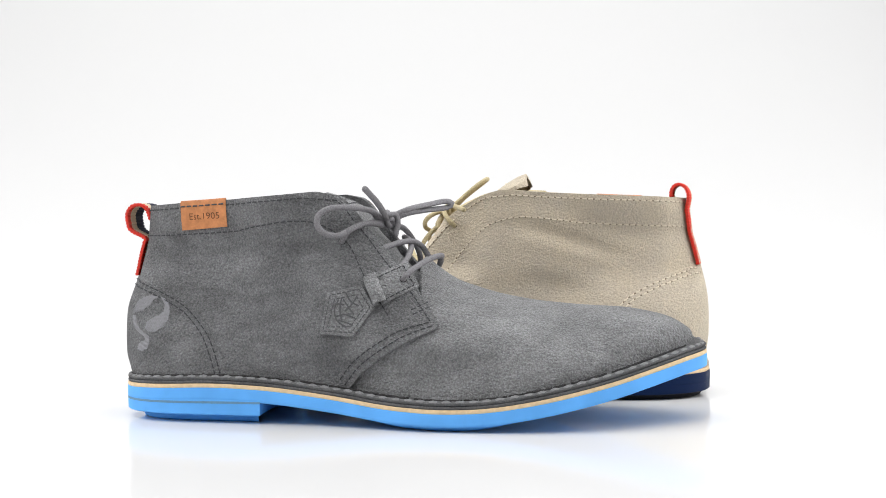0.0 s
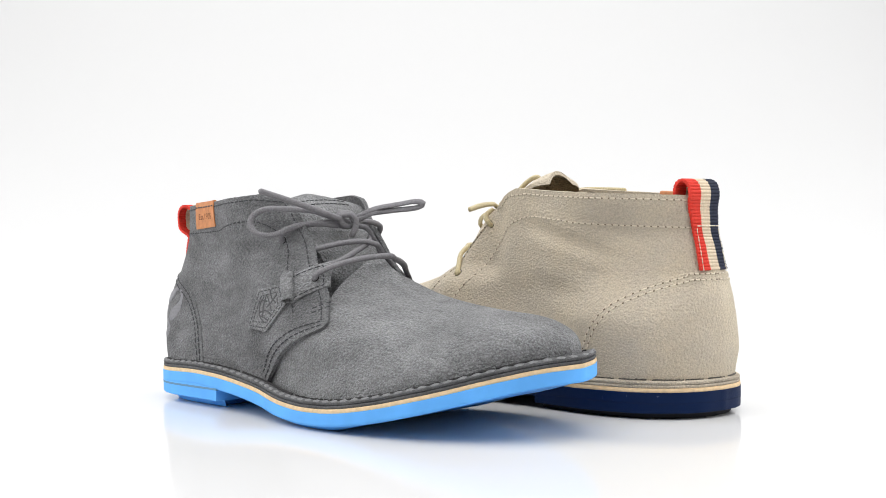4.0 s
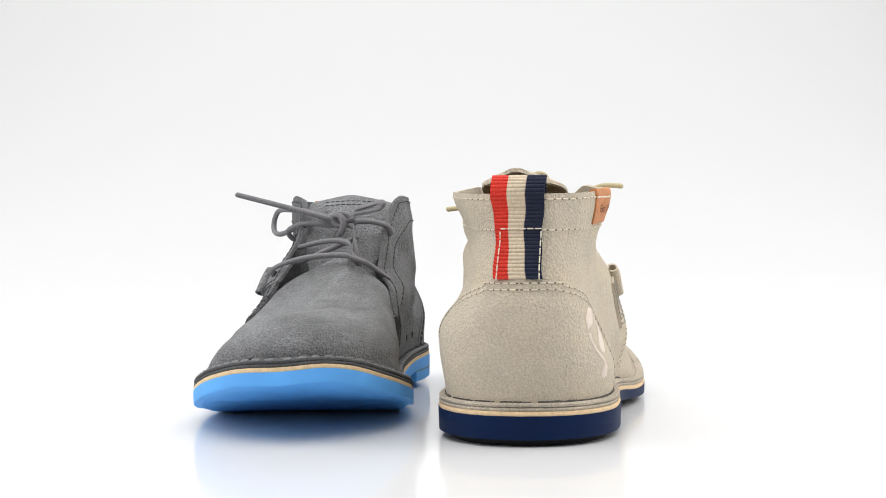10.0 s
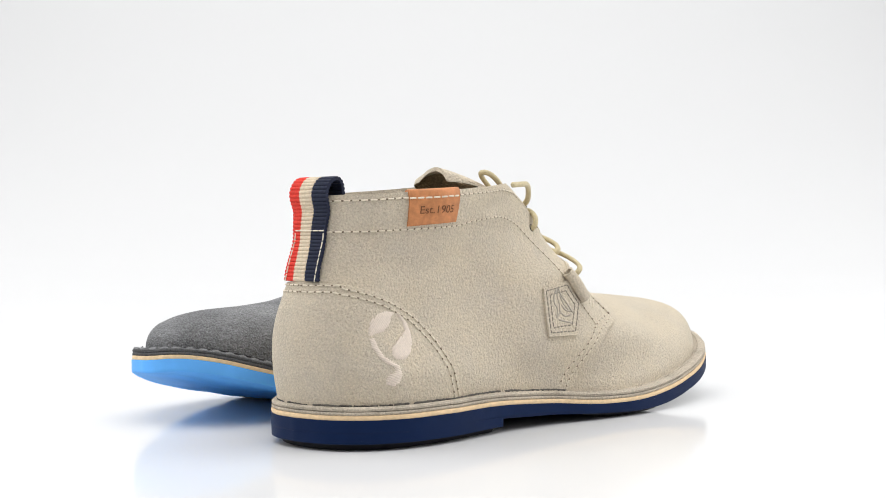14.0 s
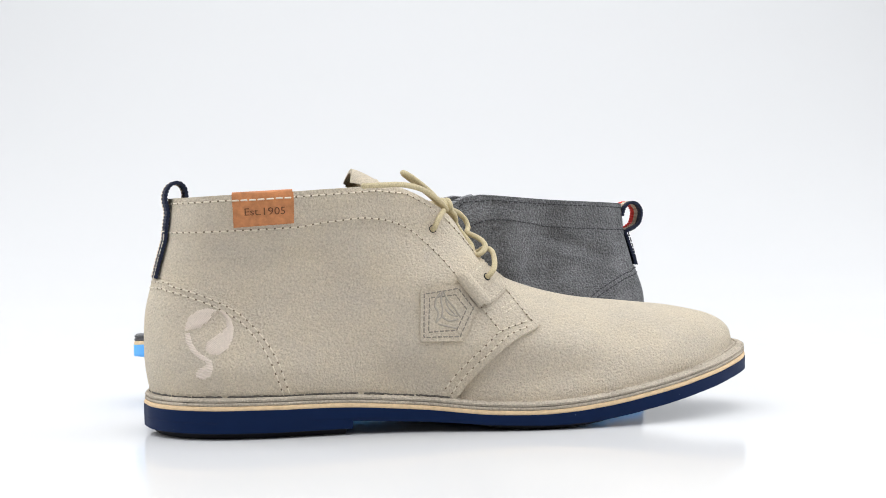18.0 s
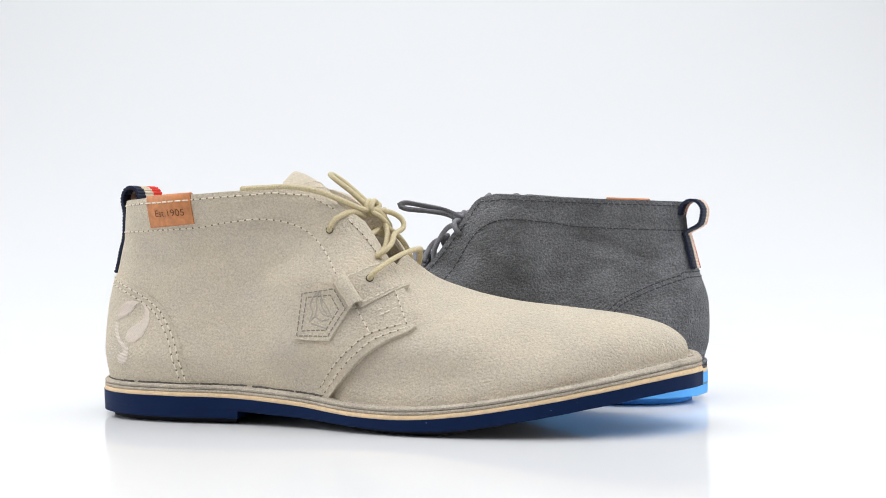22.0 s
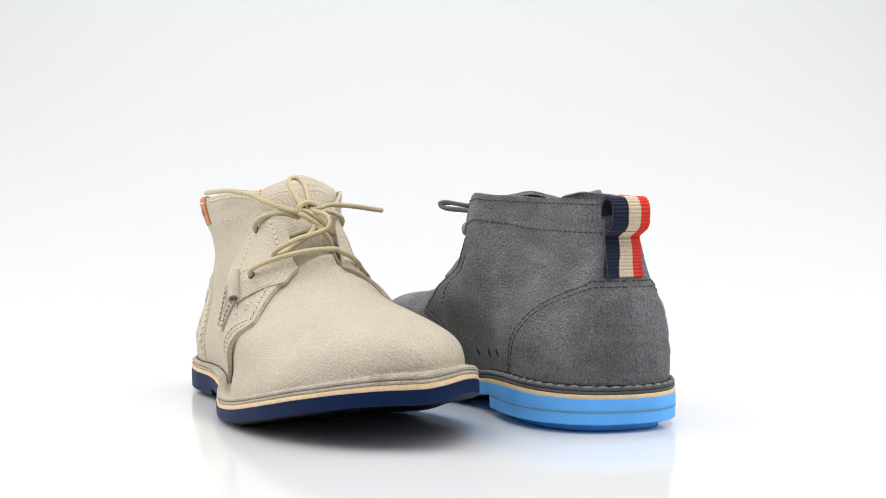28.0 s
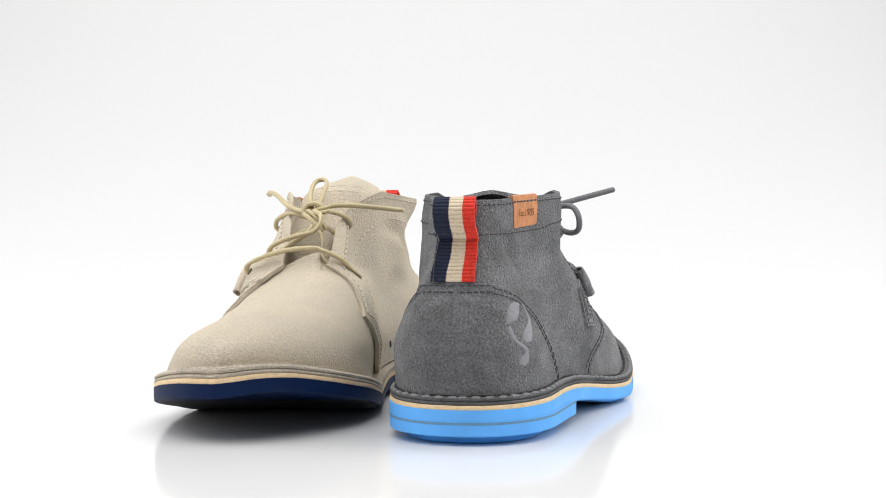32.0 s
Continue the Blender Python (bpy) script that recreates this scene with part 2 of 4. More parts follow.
def form():
    """Points of the upper on a grid: side -> array of station by height by xyz."""
    out = {}
    nv = 71
    a = np.linspace(0, 1, nv)
    for side in (-1, 1):
        e = EDGE[side]
        base = inset(e, side, np.interp(e[:, 0], [0, 30, 120, 250, 308], [5.6, 6.4, 6.8, 6.2, 7.0]))
        out_n = (base - inset(base, side, 1.0))
        out_n[0] = (-1, 0)
        base[0, 1], base[-1, 1] = 0.0, e[-1, 1]
        g = np.zeros((NS, nv, 3))
        for i in range(NS):
            k = e[i, 0]
            bx, by = base[i]
            bz = z_mid(k) + WELT - 1.0
            tx, ty, tz = (float(np.interp(k, TOP_KEYS, v)) for v in (TOP_X, TOP_Y, TOP_Z))
            ty = side * ty + float(np.interp(tx, RIDGE_X, RIDGE_Y))
            n = float(np.interp(k, TOP_KEYS, FULL))
            bl = float(np.interp(k, TOP_KEYS, BULGE))
            hollow = float(np.interp(k, [0, 12, 35, 60, 110, 150, 185], [0, 1.0, 6.0, 7.5, 6.0, 3.0, 0])) if side == -1 else 0.0
            if side == 1:
                n += float(np.interp(k, [110, 160, 215, 280], [0, 0.42, 0.42, 0.05]))
            else:
                n -= float(np.interp(k, [190, 225, 275, 300], [0, 0.2, 0.2, 0]))
            q = np.sin(a * math.pi / 2) ** (2 / n) if n > 1.5 else a * (2 - a) ** (0.6 * max(0.0, n - 1.0))
            q = np.clip(q / q[-1], 0, 1)
            h = 1 - (1 - q ** n) ** (1 / n)
            d = out_n[i]
            swell = bl * np.sin(math.pi * np.clip(q / 0.78, 0, 1)) - hollow * np.sin(math.pi * np.clip(q / 0.95, 0, 1)) ** 1.5
            soft = np.clip(np.minimum(q / 0.08, (1 - q) / 0.06), 0, 1)
            swell = swell + soft * np.array([0.9 * noise.noise((k * 0.03, (bz + (tz - bz) * v) * 0.035, side * 3.0 + 1.0)) + 0.35 * noise.noise((k * 0.1, (bz + (tz - bz) * v) * 0.1, side * 5.0 + 2.0)) for v in q]) * np.interp(k, [0, 8, 30, 290, 308], [0, 0, 1, 1, 0])
            g[i, :, 0] = bx + (tx - bx) * h + d[0] * swell
            g[i, :, 1] = by + (ty - by) * h + d[1] * swell
            g[i, :, 2] = bz + (tz - bz) * q
        for _ in range(4):
            m = g.copy()
            g[1:-1] = 0.25 * m[:-2] + 0.5 * m[1:-1] + 0.25 * m[2:]
        out[side] = g
    mid = 0.5 * (out[-1][0] + out[1][0])
    tip = 0.5 * (out[-1][-1] + out[1][-1])
    for side in (-1, 1):
        out[side][0], out[side][-1] = mid, tip
    return out


FORM = form()
Z_STEPS = np.arange(0.0, 130.0, 0.5)
X_AT = {s: np.array([np.interp(Z_STEPS, r[:, 2], r[:, 0]) for r in FORM[s]]) for s in (-1, 1)}


def at(s, z):
    """Point of the form at a signed station (minus: outer side) and height."""
    g = FORM[-1 if s < 0 else 1]
    u = min(abs(s), NS - 1.001)
    i = int(u)
    r = g[i] + (g[i + 1] - g[i]) * (u - i)
    return np.array([np.interp(z, r[:, 2], r[:, 0]), np.interp(z, r[:, 2], r[:, 1]), min(max(z, r[0, 2]), r[-1, 2])])


def ends(s):
    g = FORM[-1 if s < 0 else 1]
    u = min(abs(s), NS - 1.001)
    i = int(u)
    r = g[i] + (g[i + 1] - g[i]) * (u - i)
    return r[0, 2], r[-1, 2]


def surf(s, z, d=0.0):
    """The same, moved outwards by d."""
    p = at(s, z)
    if not d:
        return p
    lo, hi = ends(s)
    z0, z1 = max(lo, min(z, hi) - 1.5), min(hi, max(z, lo) + 1.5)
    ts = at(s + 1.5, z) - at(s - 1.5, z)
    tz = at(s, z1) - at(s, z0)
    n = np.cross(tz, ts)
    k = np.linalg.norm(n)
    return p + n * (d / k) if k > 1e-9 else p


def station(side, x, z):
    """The signed station at which the form has x at height z."""
    c = X_AT[side]
    j = min(max(z / 0.5, 0), len(Z_STEPS) - 2)
    i = int(j)
    col = c[:, i] + (c[:, i + 1] - c[:, i]) * (j - i)
    return side * float(np.interp(x, col, np.arange(NS)))


def on(side, x, z, d=0.0):
    return surf(station(side, x, z), z, d)


def shell(outer, inner):
    """A closed sheet of leather between two grids of points."""
    bm, a = grid_bm(outer)
    _, b = grid_bm(inner, flip=True, bm=bm)
    n, m = len(a), len(a[0])
    rim = [(i, 0) for i in range(n)] + [(n - 1, j) for j in range(1, m)] + [(i, m - 1) for i in range(n - 2, -1, -1)] + [(0, j) for j in range(m - 2, 0, -1)]
    for (i, j), (k, l) in zip(rim, rim[1:] + rim[:1]):
        bm.faces.new((a[i][j], b[i][j], b[k][l], a[k][l]))
    bmesh.ops.remove_doubles(bm, verts=bm.verts, dist=1e-4)
    bmesh.ops.recalc_face_normals(bm, faces=bm.faces)
    return bm


def tube(line, r, sides=8, bm=None, flat=1.0):
    """A cord along a line, with rounded ends."""
    bm = bm or bmesh.new()
    p = np.asarray(line, float)
    t = np.gradient(p, axis=0)
    t /= np.linalg.norm(t, axis=1)[:, None] + 1e-12
    u = np.cross(t[0], (0, 0, 1.0))
    if np.linalg.norm(u) < 0.1:
        u = np.cross(t[0], (1.0, 0, 0))
    rows = []
    n = len(p)
    for i in range(n):
        u = u - t[i] * np.dot(u, t[i])
        u /= np.linalg.norm(u)
        w = np.cross(t[i], u)
        rows.append([p[i] + r * (math.cos(a) * u + flat * math.sin(a) * w) for a in np.arange(sides) * 2 * math.pi / sides])
    head = [p[0] - t[0] * r * 0.6 + 0.55 * (q - p[0]) for q in rows[0]]
    tail = [p[-1] + t[-1] * r * 0.6 + 0.55 * (q - p[-1]) for q in rows[-1]]
    _, vs = grid_bm([head] + rows + [tail], closed=True, bm=bm)
    bm.faces.new(vs[0][::-1])
    bm.faces.new(vs[-1])
    return bm


def stitches(lines, pitch=3.5, dash=2.1, r=0.42):
    """Rows of thread: each line is (list of points on the form as (station, z), height over the form)."""
    bm = bmesh.new()
    for line, d in lines:
        k = max(2, int(length([surf(s, z) for s, z in line]) / pitch))
        fine = even_on(line, k * 6 + 1)
        for i in range(k):
            a, b = i * 6, i * 6 + int(6 * dash / pitch + 0.5)
            (s0, z0), (s1, z1) = fine[a], fine[b]
            sm, zm = fine[(a + b) // 2]
            p0, pm, p1 = surf(s0, z0, d - 0.1), surf(sm, zm, d + 0.22), surf(s1, z1, d - 0.1)
            dirv = p1 - p0
            ln = np.linalg.norm(dirv)
            if ln < 0.2 or ln > 3 * dash:
                continue
            tube([p0, 0.6 * p0 + 0.4 * pm + (pm - 0.5 * (p0 + p1)) * 0.5, 0.6 * p1 + 0.4 * pm + (pm - 0.5 * (p0 + p1)) * 0.5, p1], r, 5, bm)
    return bm


def pricked(lines, pitch=3.5, dash=2.1):
    """The pricked holes between the stitches."""
    bm = bmesh.new()
    for line, d in lines:
        k = max(2, int(length([surf(s, z) for s, z in line]) / pitch))
        fine = even_on(line, k * 6 + 1)
        for i in range(k):
            b = i * 6 + int(6 * dash / pitch + 0.5)
            (s0, z0), (s1, z1) = fine[b], fine[min(b + 2, k * 6)]
            p0, p1 = surf(s0, z0, d - 0.12), surf(s1, z1, d - 0.12)
            if 0.2 < np.linalg.norm(p1 - p0) < 4:
                tube([0.8 * p0 + 0.2 * p1, 0.2 * p0 + 0.8 * p1], 0.36, 5, bm)
    return bm


def even_on(line, n):
    """Resample a line on the form evenly by its length in space."""
    line = np.asarray(line, float)
    u = np.linspace(0, len(line) - 1, len(line) * 8)
    f = np.stack([np.interp(u, np.arange(len(line)), line[:, k]) for k in (0, 1)], 1)
    p = np.array([surf(s, z) for s, z in f])
    c = np.r_[0, np.cumsum(np.linalg.norm(np.diff(p, axis=0), axis=1))]
    w = np.linspace(0, c[-1], n)
    return np.stack([np.interp(w, c, f[:, k]) for k in (0, 1)], 1)


def xz_line(side, pts, n=40):
    """A smooth line given as x, z on one side, as stations and heights."""
    return [(station(side, x, z), z) for x, z in spline(pts, n)]


def loop_at(z_of_x, d):
    """Closed ring round the sole's outline, inset by d, at heights z_of_x."""
    ring = []
    for side in (-1, 1):
        c = inset(EDGE[side], side, d)
        c[0] = (d, 0)
        c[-1] = (EDGE[side][-1, 0] - d, EDGE[side][-1, 1])
        pts = [(x, y, z_of_x(min(max(k, 0), 308))) for (x, y), k in zip(c, EDGE[side][:, 0])]
        ring += pts[:-1] if side == -1 else pts[::-1][:-1]
    return ring


def slab(rings):
    bm, vs = grid_bm(rings, closed=True)
    bm.faces.new(vs[0][::-1])
    bm.faces.new(vs[-1])
    bmesh.ops.triangulate(bm, faces=[f for f in bm.faces if len(f.verts) > 4])
    bmesh.ops.recalc_face_normals(bm, faces=bm.faces)
    return bm


def heel_rings(levels, x_end):
    """Rings of the heel block: outline up to x_end, closed by a straight, slightly hollow breast."""
    rings = []
    for z, d in levels:
        c = inset(EDGE[-1], -1, d)
        c[0] = (d, 0)
        lo = [(x, y) for x, y in c if x < x_end - 0.5]
        c = inset(EDGE[1], 1, d)
        c[0] = (d, 0)
        hi = [(x, y) for x, y in c if x < x_end - 0.5]
        lo, hi = even(lo, 60), even(hi, 60)
        y0, y1 = lo[-1][1], hi[-1][1]
        front = [(x_end - d - 3.0 * math.sin(math.pi * t), y0 + (y1 - y0) * t) for t in np.linspace(0, 1, 14)]
        ring = [tuple(p) for p in hi[::-1]][:-1] + [tuple(p) for p in lo] + front
        rings.append([(x, y, z(x) if callable(z) else z) for x, y in ring])
    return rings


# front edge of the quarters: up from the welt, round the point of the lacing flap, then to the collar, as z, x
FRONT_BEIGE = [(10, 136), (14, 139), (26.4, 149), (33, 156), (37, 161), (41.5, 168), (44.4, 174.5), (46.3, 180.5), (47.6, 183.5), (50, 181.5), (56, 177), (69.4, 168), (86, 155), (97, 146.5), (104, 139), (108.5, 132), (112.5, 124), (116.5, 112)]
FRONT_GREY = [(10, 127), (15, 131.5), (24, 138.5), (30, 146), (36.4, 156), (40.5, 163), (43.6, 170), (45.6, 175.5), (47, 178.5), (50, 177), (54, 173), (62.5, 166), (72.5, 157.5), (80, 150.5), (89.5, 143), (99, 135), (108, 128.5), (112.5, 124), (115, 119), (116.5, 111)]
# front edge of the heel cap
CAP_Z = [15, 21, 32, 43, 50, 55.5, 60, 64.5, 68, 71, 73.2]
CAP_X = [67.5, 66.5, 63, 57.5, 52, 46.5, 40.5, 32, 24, 15, 5]


def top_z(s):
    return ends(s)[1]


def quarter_bm(side, front):
    outer, inner = [], []
    nq, npp = 46, 60
    for q in np.linspace(0, 1, nq):
        zf = 11.0 + q * (116.4 - 11.0)
        sf = abs(station(side, float(np.interp(zf, *zip(*front))), zf))
        ro, ri = [], []
        for k in range(npp):
            p = k / (npp - 1)
            s = side * sf * p
            lo, hi = ends(side * sf * p) if sf * p < 62 else ends(side * 62.0)
            z0 = lo - 0.5
            z1 = hi
            w = p ** 3
            z = (z0 + (z1 - z0) * q) * (1 - w) + zf * w
            z = min(z, ends(s)[1])
            lip = 1.2 * max(0.0, p - 0.9) * 10 * (1 if zf > 52 else 0.3) * (1 - ease(96, 110, zf))
            ro.append(tuple(surf(s, z, 1.9 + 0.6 * lip)))
            ri.append(tuple(surf(s, z, -0.3 + 0.6 * lip)))
        outer.append(ro)
        inner.append(ri)
    return shell(outer, inner)


def cap_bm():
    outer, inner = [], []
    for z in np.r_[np.linspace(17.5, 62, 24), np.linspace(63.5, 73.2, 14)]:
        x = float(np.interp(z, CAP_Z, CAP_X))
        s0, s1 = station(-1, x, z), station(1, x, z)
        ss = np.linspace(s0, s1, 61)
        zz = [max(z, ends(s)[0] - 0.3) for s in ss]
        edge = [min(1.0, 0.4 + 1.2 * min(abs(s - s0), abs(s - s1)) / 3) for s in ss]
        if z > 73:
            edge = [0.5] * len(ss)
        outer.append([tuple(surf(s, h, 2.1 + 0.7 * e)) for s, h, e in zip(ss, zz, edge)])
        inner.append([tuple(surf(s, h, 1.5)) for s, h in zip(ss, zz)])
    return shell(outer, inner)


def poly_panel(side, pts, d0, d1, shift=0.0, n=14):
    """A flat convex piece of leather laid on one side of the boot."""
    pts = [(x + shift, z) for x, z in pts]
    zs = sorted(set([z for _, z in pts] + list(np.linspace(min(z for _, z in pts), max(z for _, z in pts), 12))))
    outer, inner = [], []
    for z in zs:
        xs = []
        for (xa, za), (xb, zb) in zip(pts, pts[1:] + pts[:1]):
            if min(za, zb) - 1e-6 <= z <= max(za, zb) + 1e-6:
                xs += [xa, xb] if abs(za - zb) < 1e-6 else [xa + (xb - xa) * (z - za) / (zb - za)]
        row = np.linspace(min(xs), max(xs) + 1e-3, n)
        outer.append([tuple(on(side, x, z, d1)) for x in row])
        inner.append([tuple(on(side, x, z, d0)) for x in row])
    return shell(outer, inner)


def shrunk(pts, d):
    """A convex outline moved inwards by d."""
    c = np.mean(pts, axis=0)
    out = []
    for p in np.asarray(pts, float):
        v = p - c
        k = np.linalg.norm(v)
        out.append(c + v * (k - d * 1.25) / k)
    return [tuple(p) for p in out]


def closed_xz(side, pts, shift=0.0):
    pts = [(x + shift, z) for x, z in pts]
    line = []
    for (xa, za), (xb, zb) in zip(pts, pts[1:] + pts[:1]):
        for t in np.linspace(0, 1, 8, endpoint=False):
            x, z = xa + (xb - xa) * t, za + (zb - za) * t
            line.append((station(side, x, z), z))
    return line + line[:1]


def hatch(side, pts, d, gap=0.62, slant=0.9, r=0.36, shift=(0, 0)):
    """Embroidery: parallel threads that fill an outline."""
    bm = bmesh.new()
    c, s = math.cos(slant), math.sin(slant)
    q = [((x + shift[0]) * c + (z + shift[1]) * s, -(x + shift[0]) * s + (z + shift[1]) * c) for x, z in pts]
    v = min(b for _, b in q) + gap / 2
    while v < max(b for _, b in q):
        cut = sorted(a0 + (a1 - a0) * (v - b0) / (b1 - b0) for (a0, b0), (a1, b1) in zip(q, q[1:] + q[:1]) if (b0 - v) * (b1 - v) < 0)
        for a0, a1 in zip(cut[::2], cut[1::2]):
            if a1 - a0 > 0.3:
                line = []
                for t in np.linspace(0, 1, max(3, int((a1 - a0) / 2) + 2)):
                    a = a0 + (a1 - a0) * t
                    line.append(on(side, a * c - v * s, a * s + v * c, d + (0.25 if 0 < t < 1 else -0.1)))
                tube(line, r, 5, bm)
        v += gap
    return bm


def ribbon(path, y0, y1, thick=1.1, rib=1.7, lean=0.0):
    """A strip of ribbed webbing along a path in x, z, from y0 to y1."""
    n = int(length(path) / rib) * 6
    p = even(path, n + 1)
    t = np.gradient(p, axis=0)
    t /= np.linalg.norm(t, axis=1)[:, None]
    nrm = np.stack([-t[:, 1], t[:, 0]], 1)
    outer, inner = [], []
    for i in range(n + 1):
        swell = abs(math.sin(math.pi * i / 6)) ** 0.6
        a = p[i] + nrm[i] * (thick / 2 + 0.46 * swell - 0.12)
        b = p[i] - nrm[i] * (thick / 2 + 0.46 * swell - 0.12)
        f = i / n
        o = lean * math.sin(math.pi * f) + 0.35 * math.sin(7 * f) + 0.25 * math.sin(23 * f)
        ys = np.linspace(y0 - 0.12 * swell, y1 + 0.12 * swell, 5) + o
        outer.append([(a[0] + 0.007 * (y - o) ** 2, y, a[1]) for y in ys])
        inner.append([(b[0] + 0.007 * (y - o) ** 2, y, b[1]) for y in ys])
    return shell(outer, inner)


LOGO_A = [(212, 310), (214, 285), (228, 250), (262, 216), (310, 204), (356, 213), (336, 232), (318, 262), (282, 292), (245, 300)]
LOGO_B = [(366, 211), (400, 224), (430, 258), (440, 300), (434, 345), (408, 388), (362, 414), (322, 412), (302, 390), (310, 360), (342, 336), (382, 318), (408, 294), (408, 258), (390, 232)]
LOGO_C = [(212, 318), (216, 356), (238, 398), (268, 424), (304, 444), (308, 460), (280, 472), (260, 490), (258, 514), (290, 526), (320, 510), (333, 476), (328, 440), (300, 424), (262, 398), (240, 362), (230, 318)]


def logo_xz(pts):
    return [(28.4 + ((210 + u / 3) - 315) * 0.257, 58.9 - ((480 + v / 3) - 548) * 0.268) for u, v in pts]


def writing(side, words, corner, along, height, d):
    """Words laid on the boot's side: corner and direction in x, z."""
    cu = bpy.data.curves.new("words", "FONT")
    cu.body, cu.size, cu.resolution_u = words, 1.0, 3
    ob = bpy.data.objects.new("words", cu)
    me = ob.to_mesh()
    bm = bmesh.new()
    bm.from_mesh(me)
    ob.to_mesh_clear()
    bpy.data.objects.remove(ob)
    bpy.data.curves.remove(cu)
    wide = max(v.co.x for v in bm.verts)
    al = Vector((along[0], along[1]))
    k = al.length / wide
    ax = al.normalized()
    up = Vector((-ax.y, ax.x))
    for v in bm.verts:
        q = Vector(corner) + ax * (v.co.x * k) + up * (v.co.y * height)
        v.co = on(side, q.x, q.y, d)
    return bm


MOUTH = 158.0
SINK = 0.5      # the rounded tread under the rim of the sole
LABEL = [(39.5, 111.6), (66, 113.0), (66.5, 99), (40.4, 96.9)]


def worn_in(x, y, z, kit):
    """How this boot's own width departs from the common form: heel's outer corner, waist, instep and lean."""
    if y < 0:
        y *= 1 - float(np.interp(z, *kit["corner"])) * (1 - ease(50, 100, x))
    else:
        for amount, xs, zs in kit["waist"]:
            y *= 1 - amount * bell(x, *xs) * bell(z, *zs)
    y -= kit["instep"][0] * bell(z, 22, 44, 66, 94) * bell(x, 88, 125, 195, 240) * min(1.0, max(0.0, (4 - y) / 25))
    y += kit["instep"][1] * bell(z, 22, 36, 48, 68) * bell(x, 105, 150, 200, 245) * min(1.0, max(0.0, (y - 4) / 25))
    near = bell(z, 62, 76, 104, 118) * bell(x, 116, 138, 164, 182)
    y -= near * (kit["gape"][1] * min(1.0, max(0.0, (y - 9) / 9)) + kit["gape"][0] * min(1.0, max(0.0, (5 - y) / 12)))
    for side, x0, z0, x1, z1, depth, width in kit["creases"]:
        if y * side > 6:
            ln = math.hypot(x1 - x0, z1 - z0)
            u = ((x - x0) * (x1 - x0) + (z - z0) * (z1 - z0)) / ln ** 2
            d = ((x - x0) * (z1 - z0) - (z - z0) * (x1 - x0)) / ln / width
            y -= side * depth * bell(u, -0.25, 0.25, 0.7, 1.25) * (math.exp(-d * d) - 0.6 * math.exp(-(abs(d) - 1.7) ** 2))
    return y + kit["cant"] * ease(25, 75, z) * bell(x, 100, 142, 225, 280)


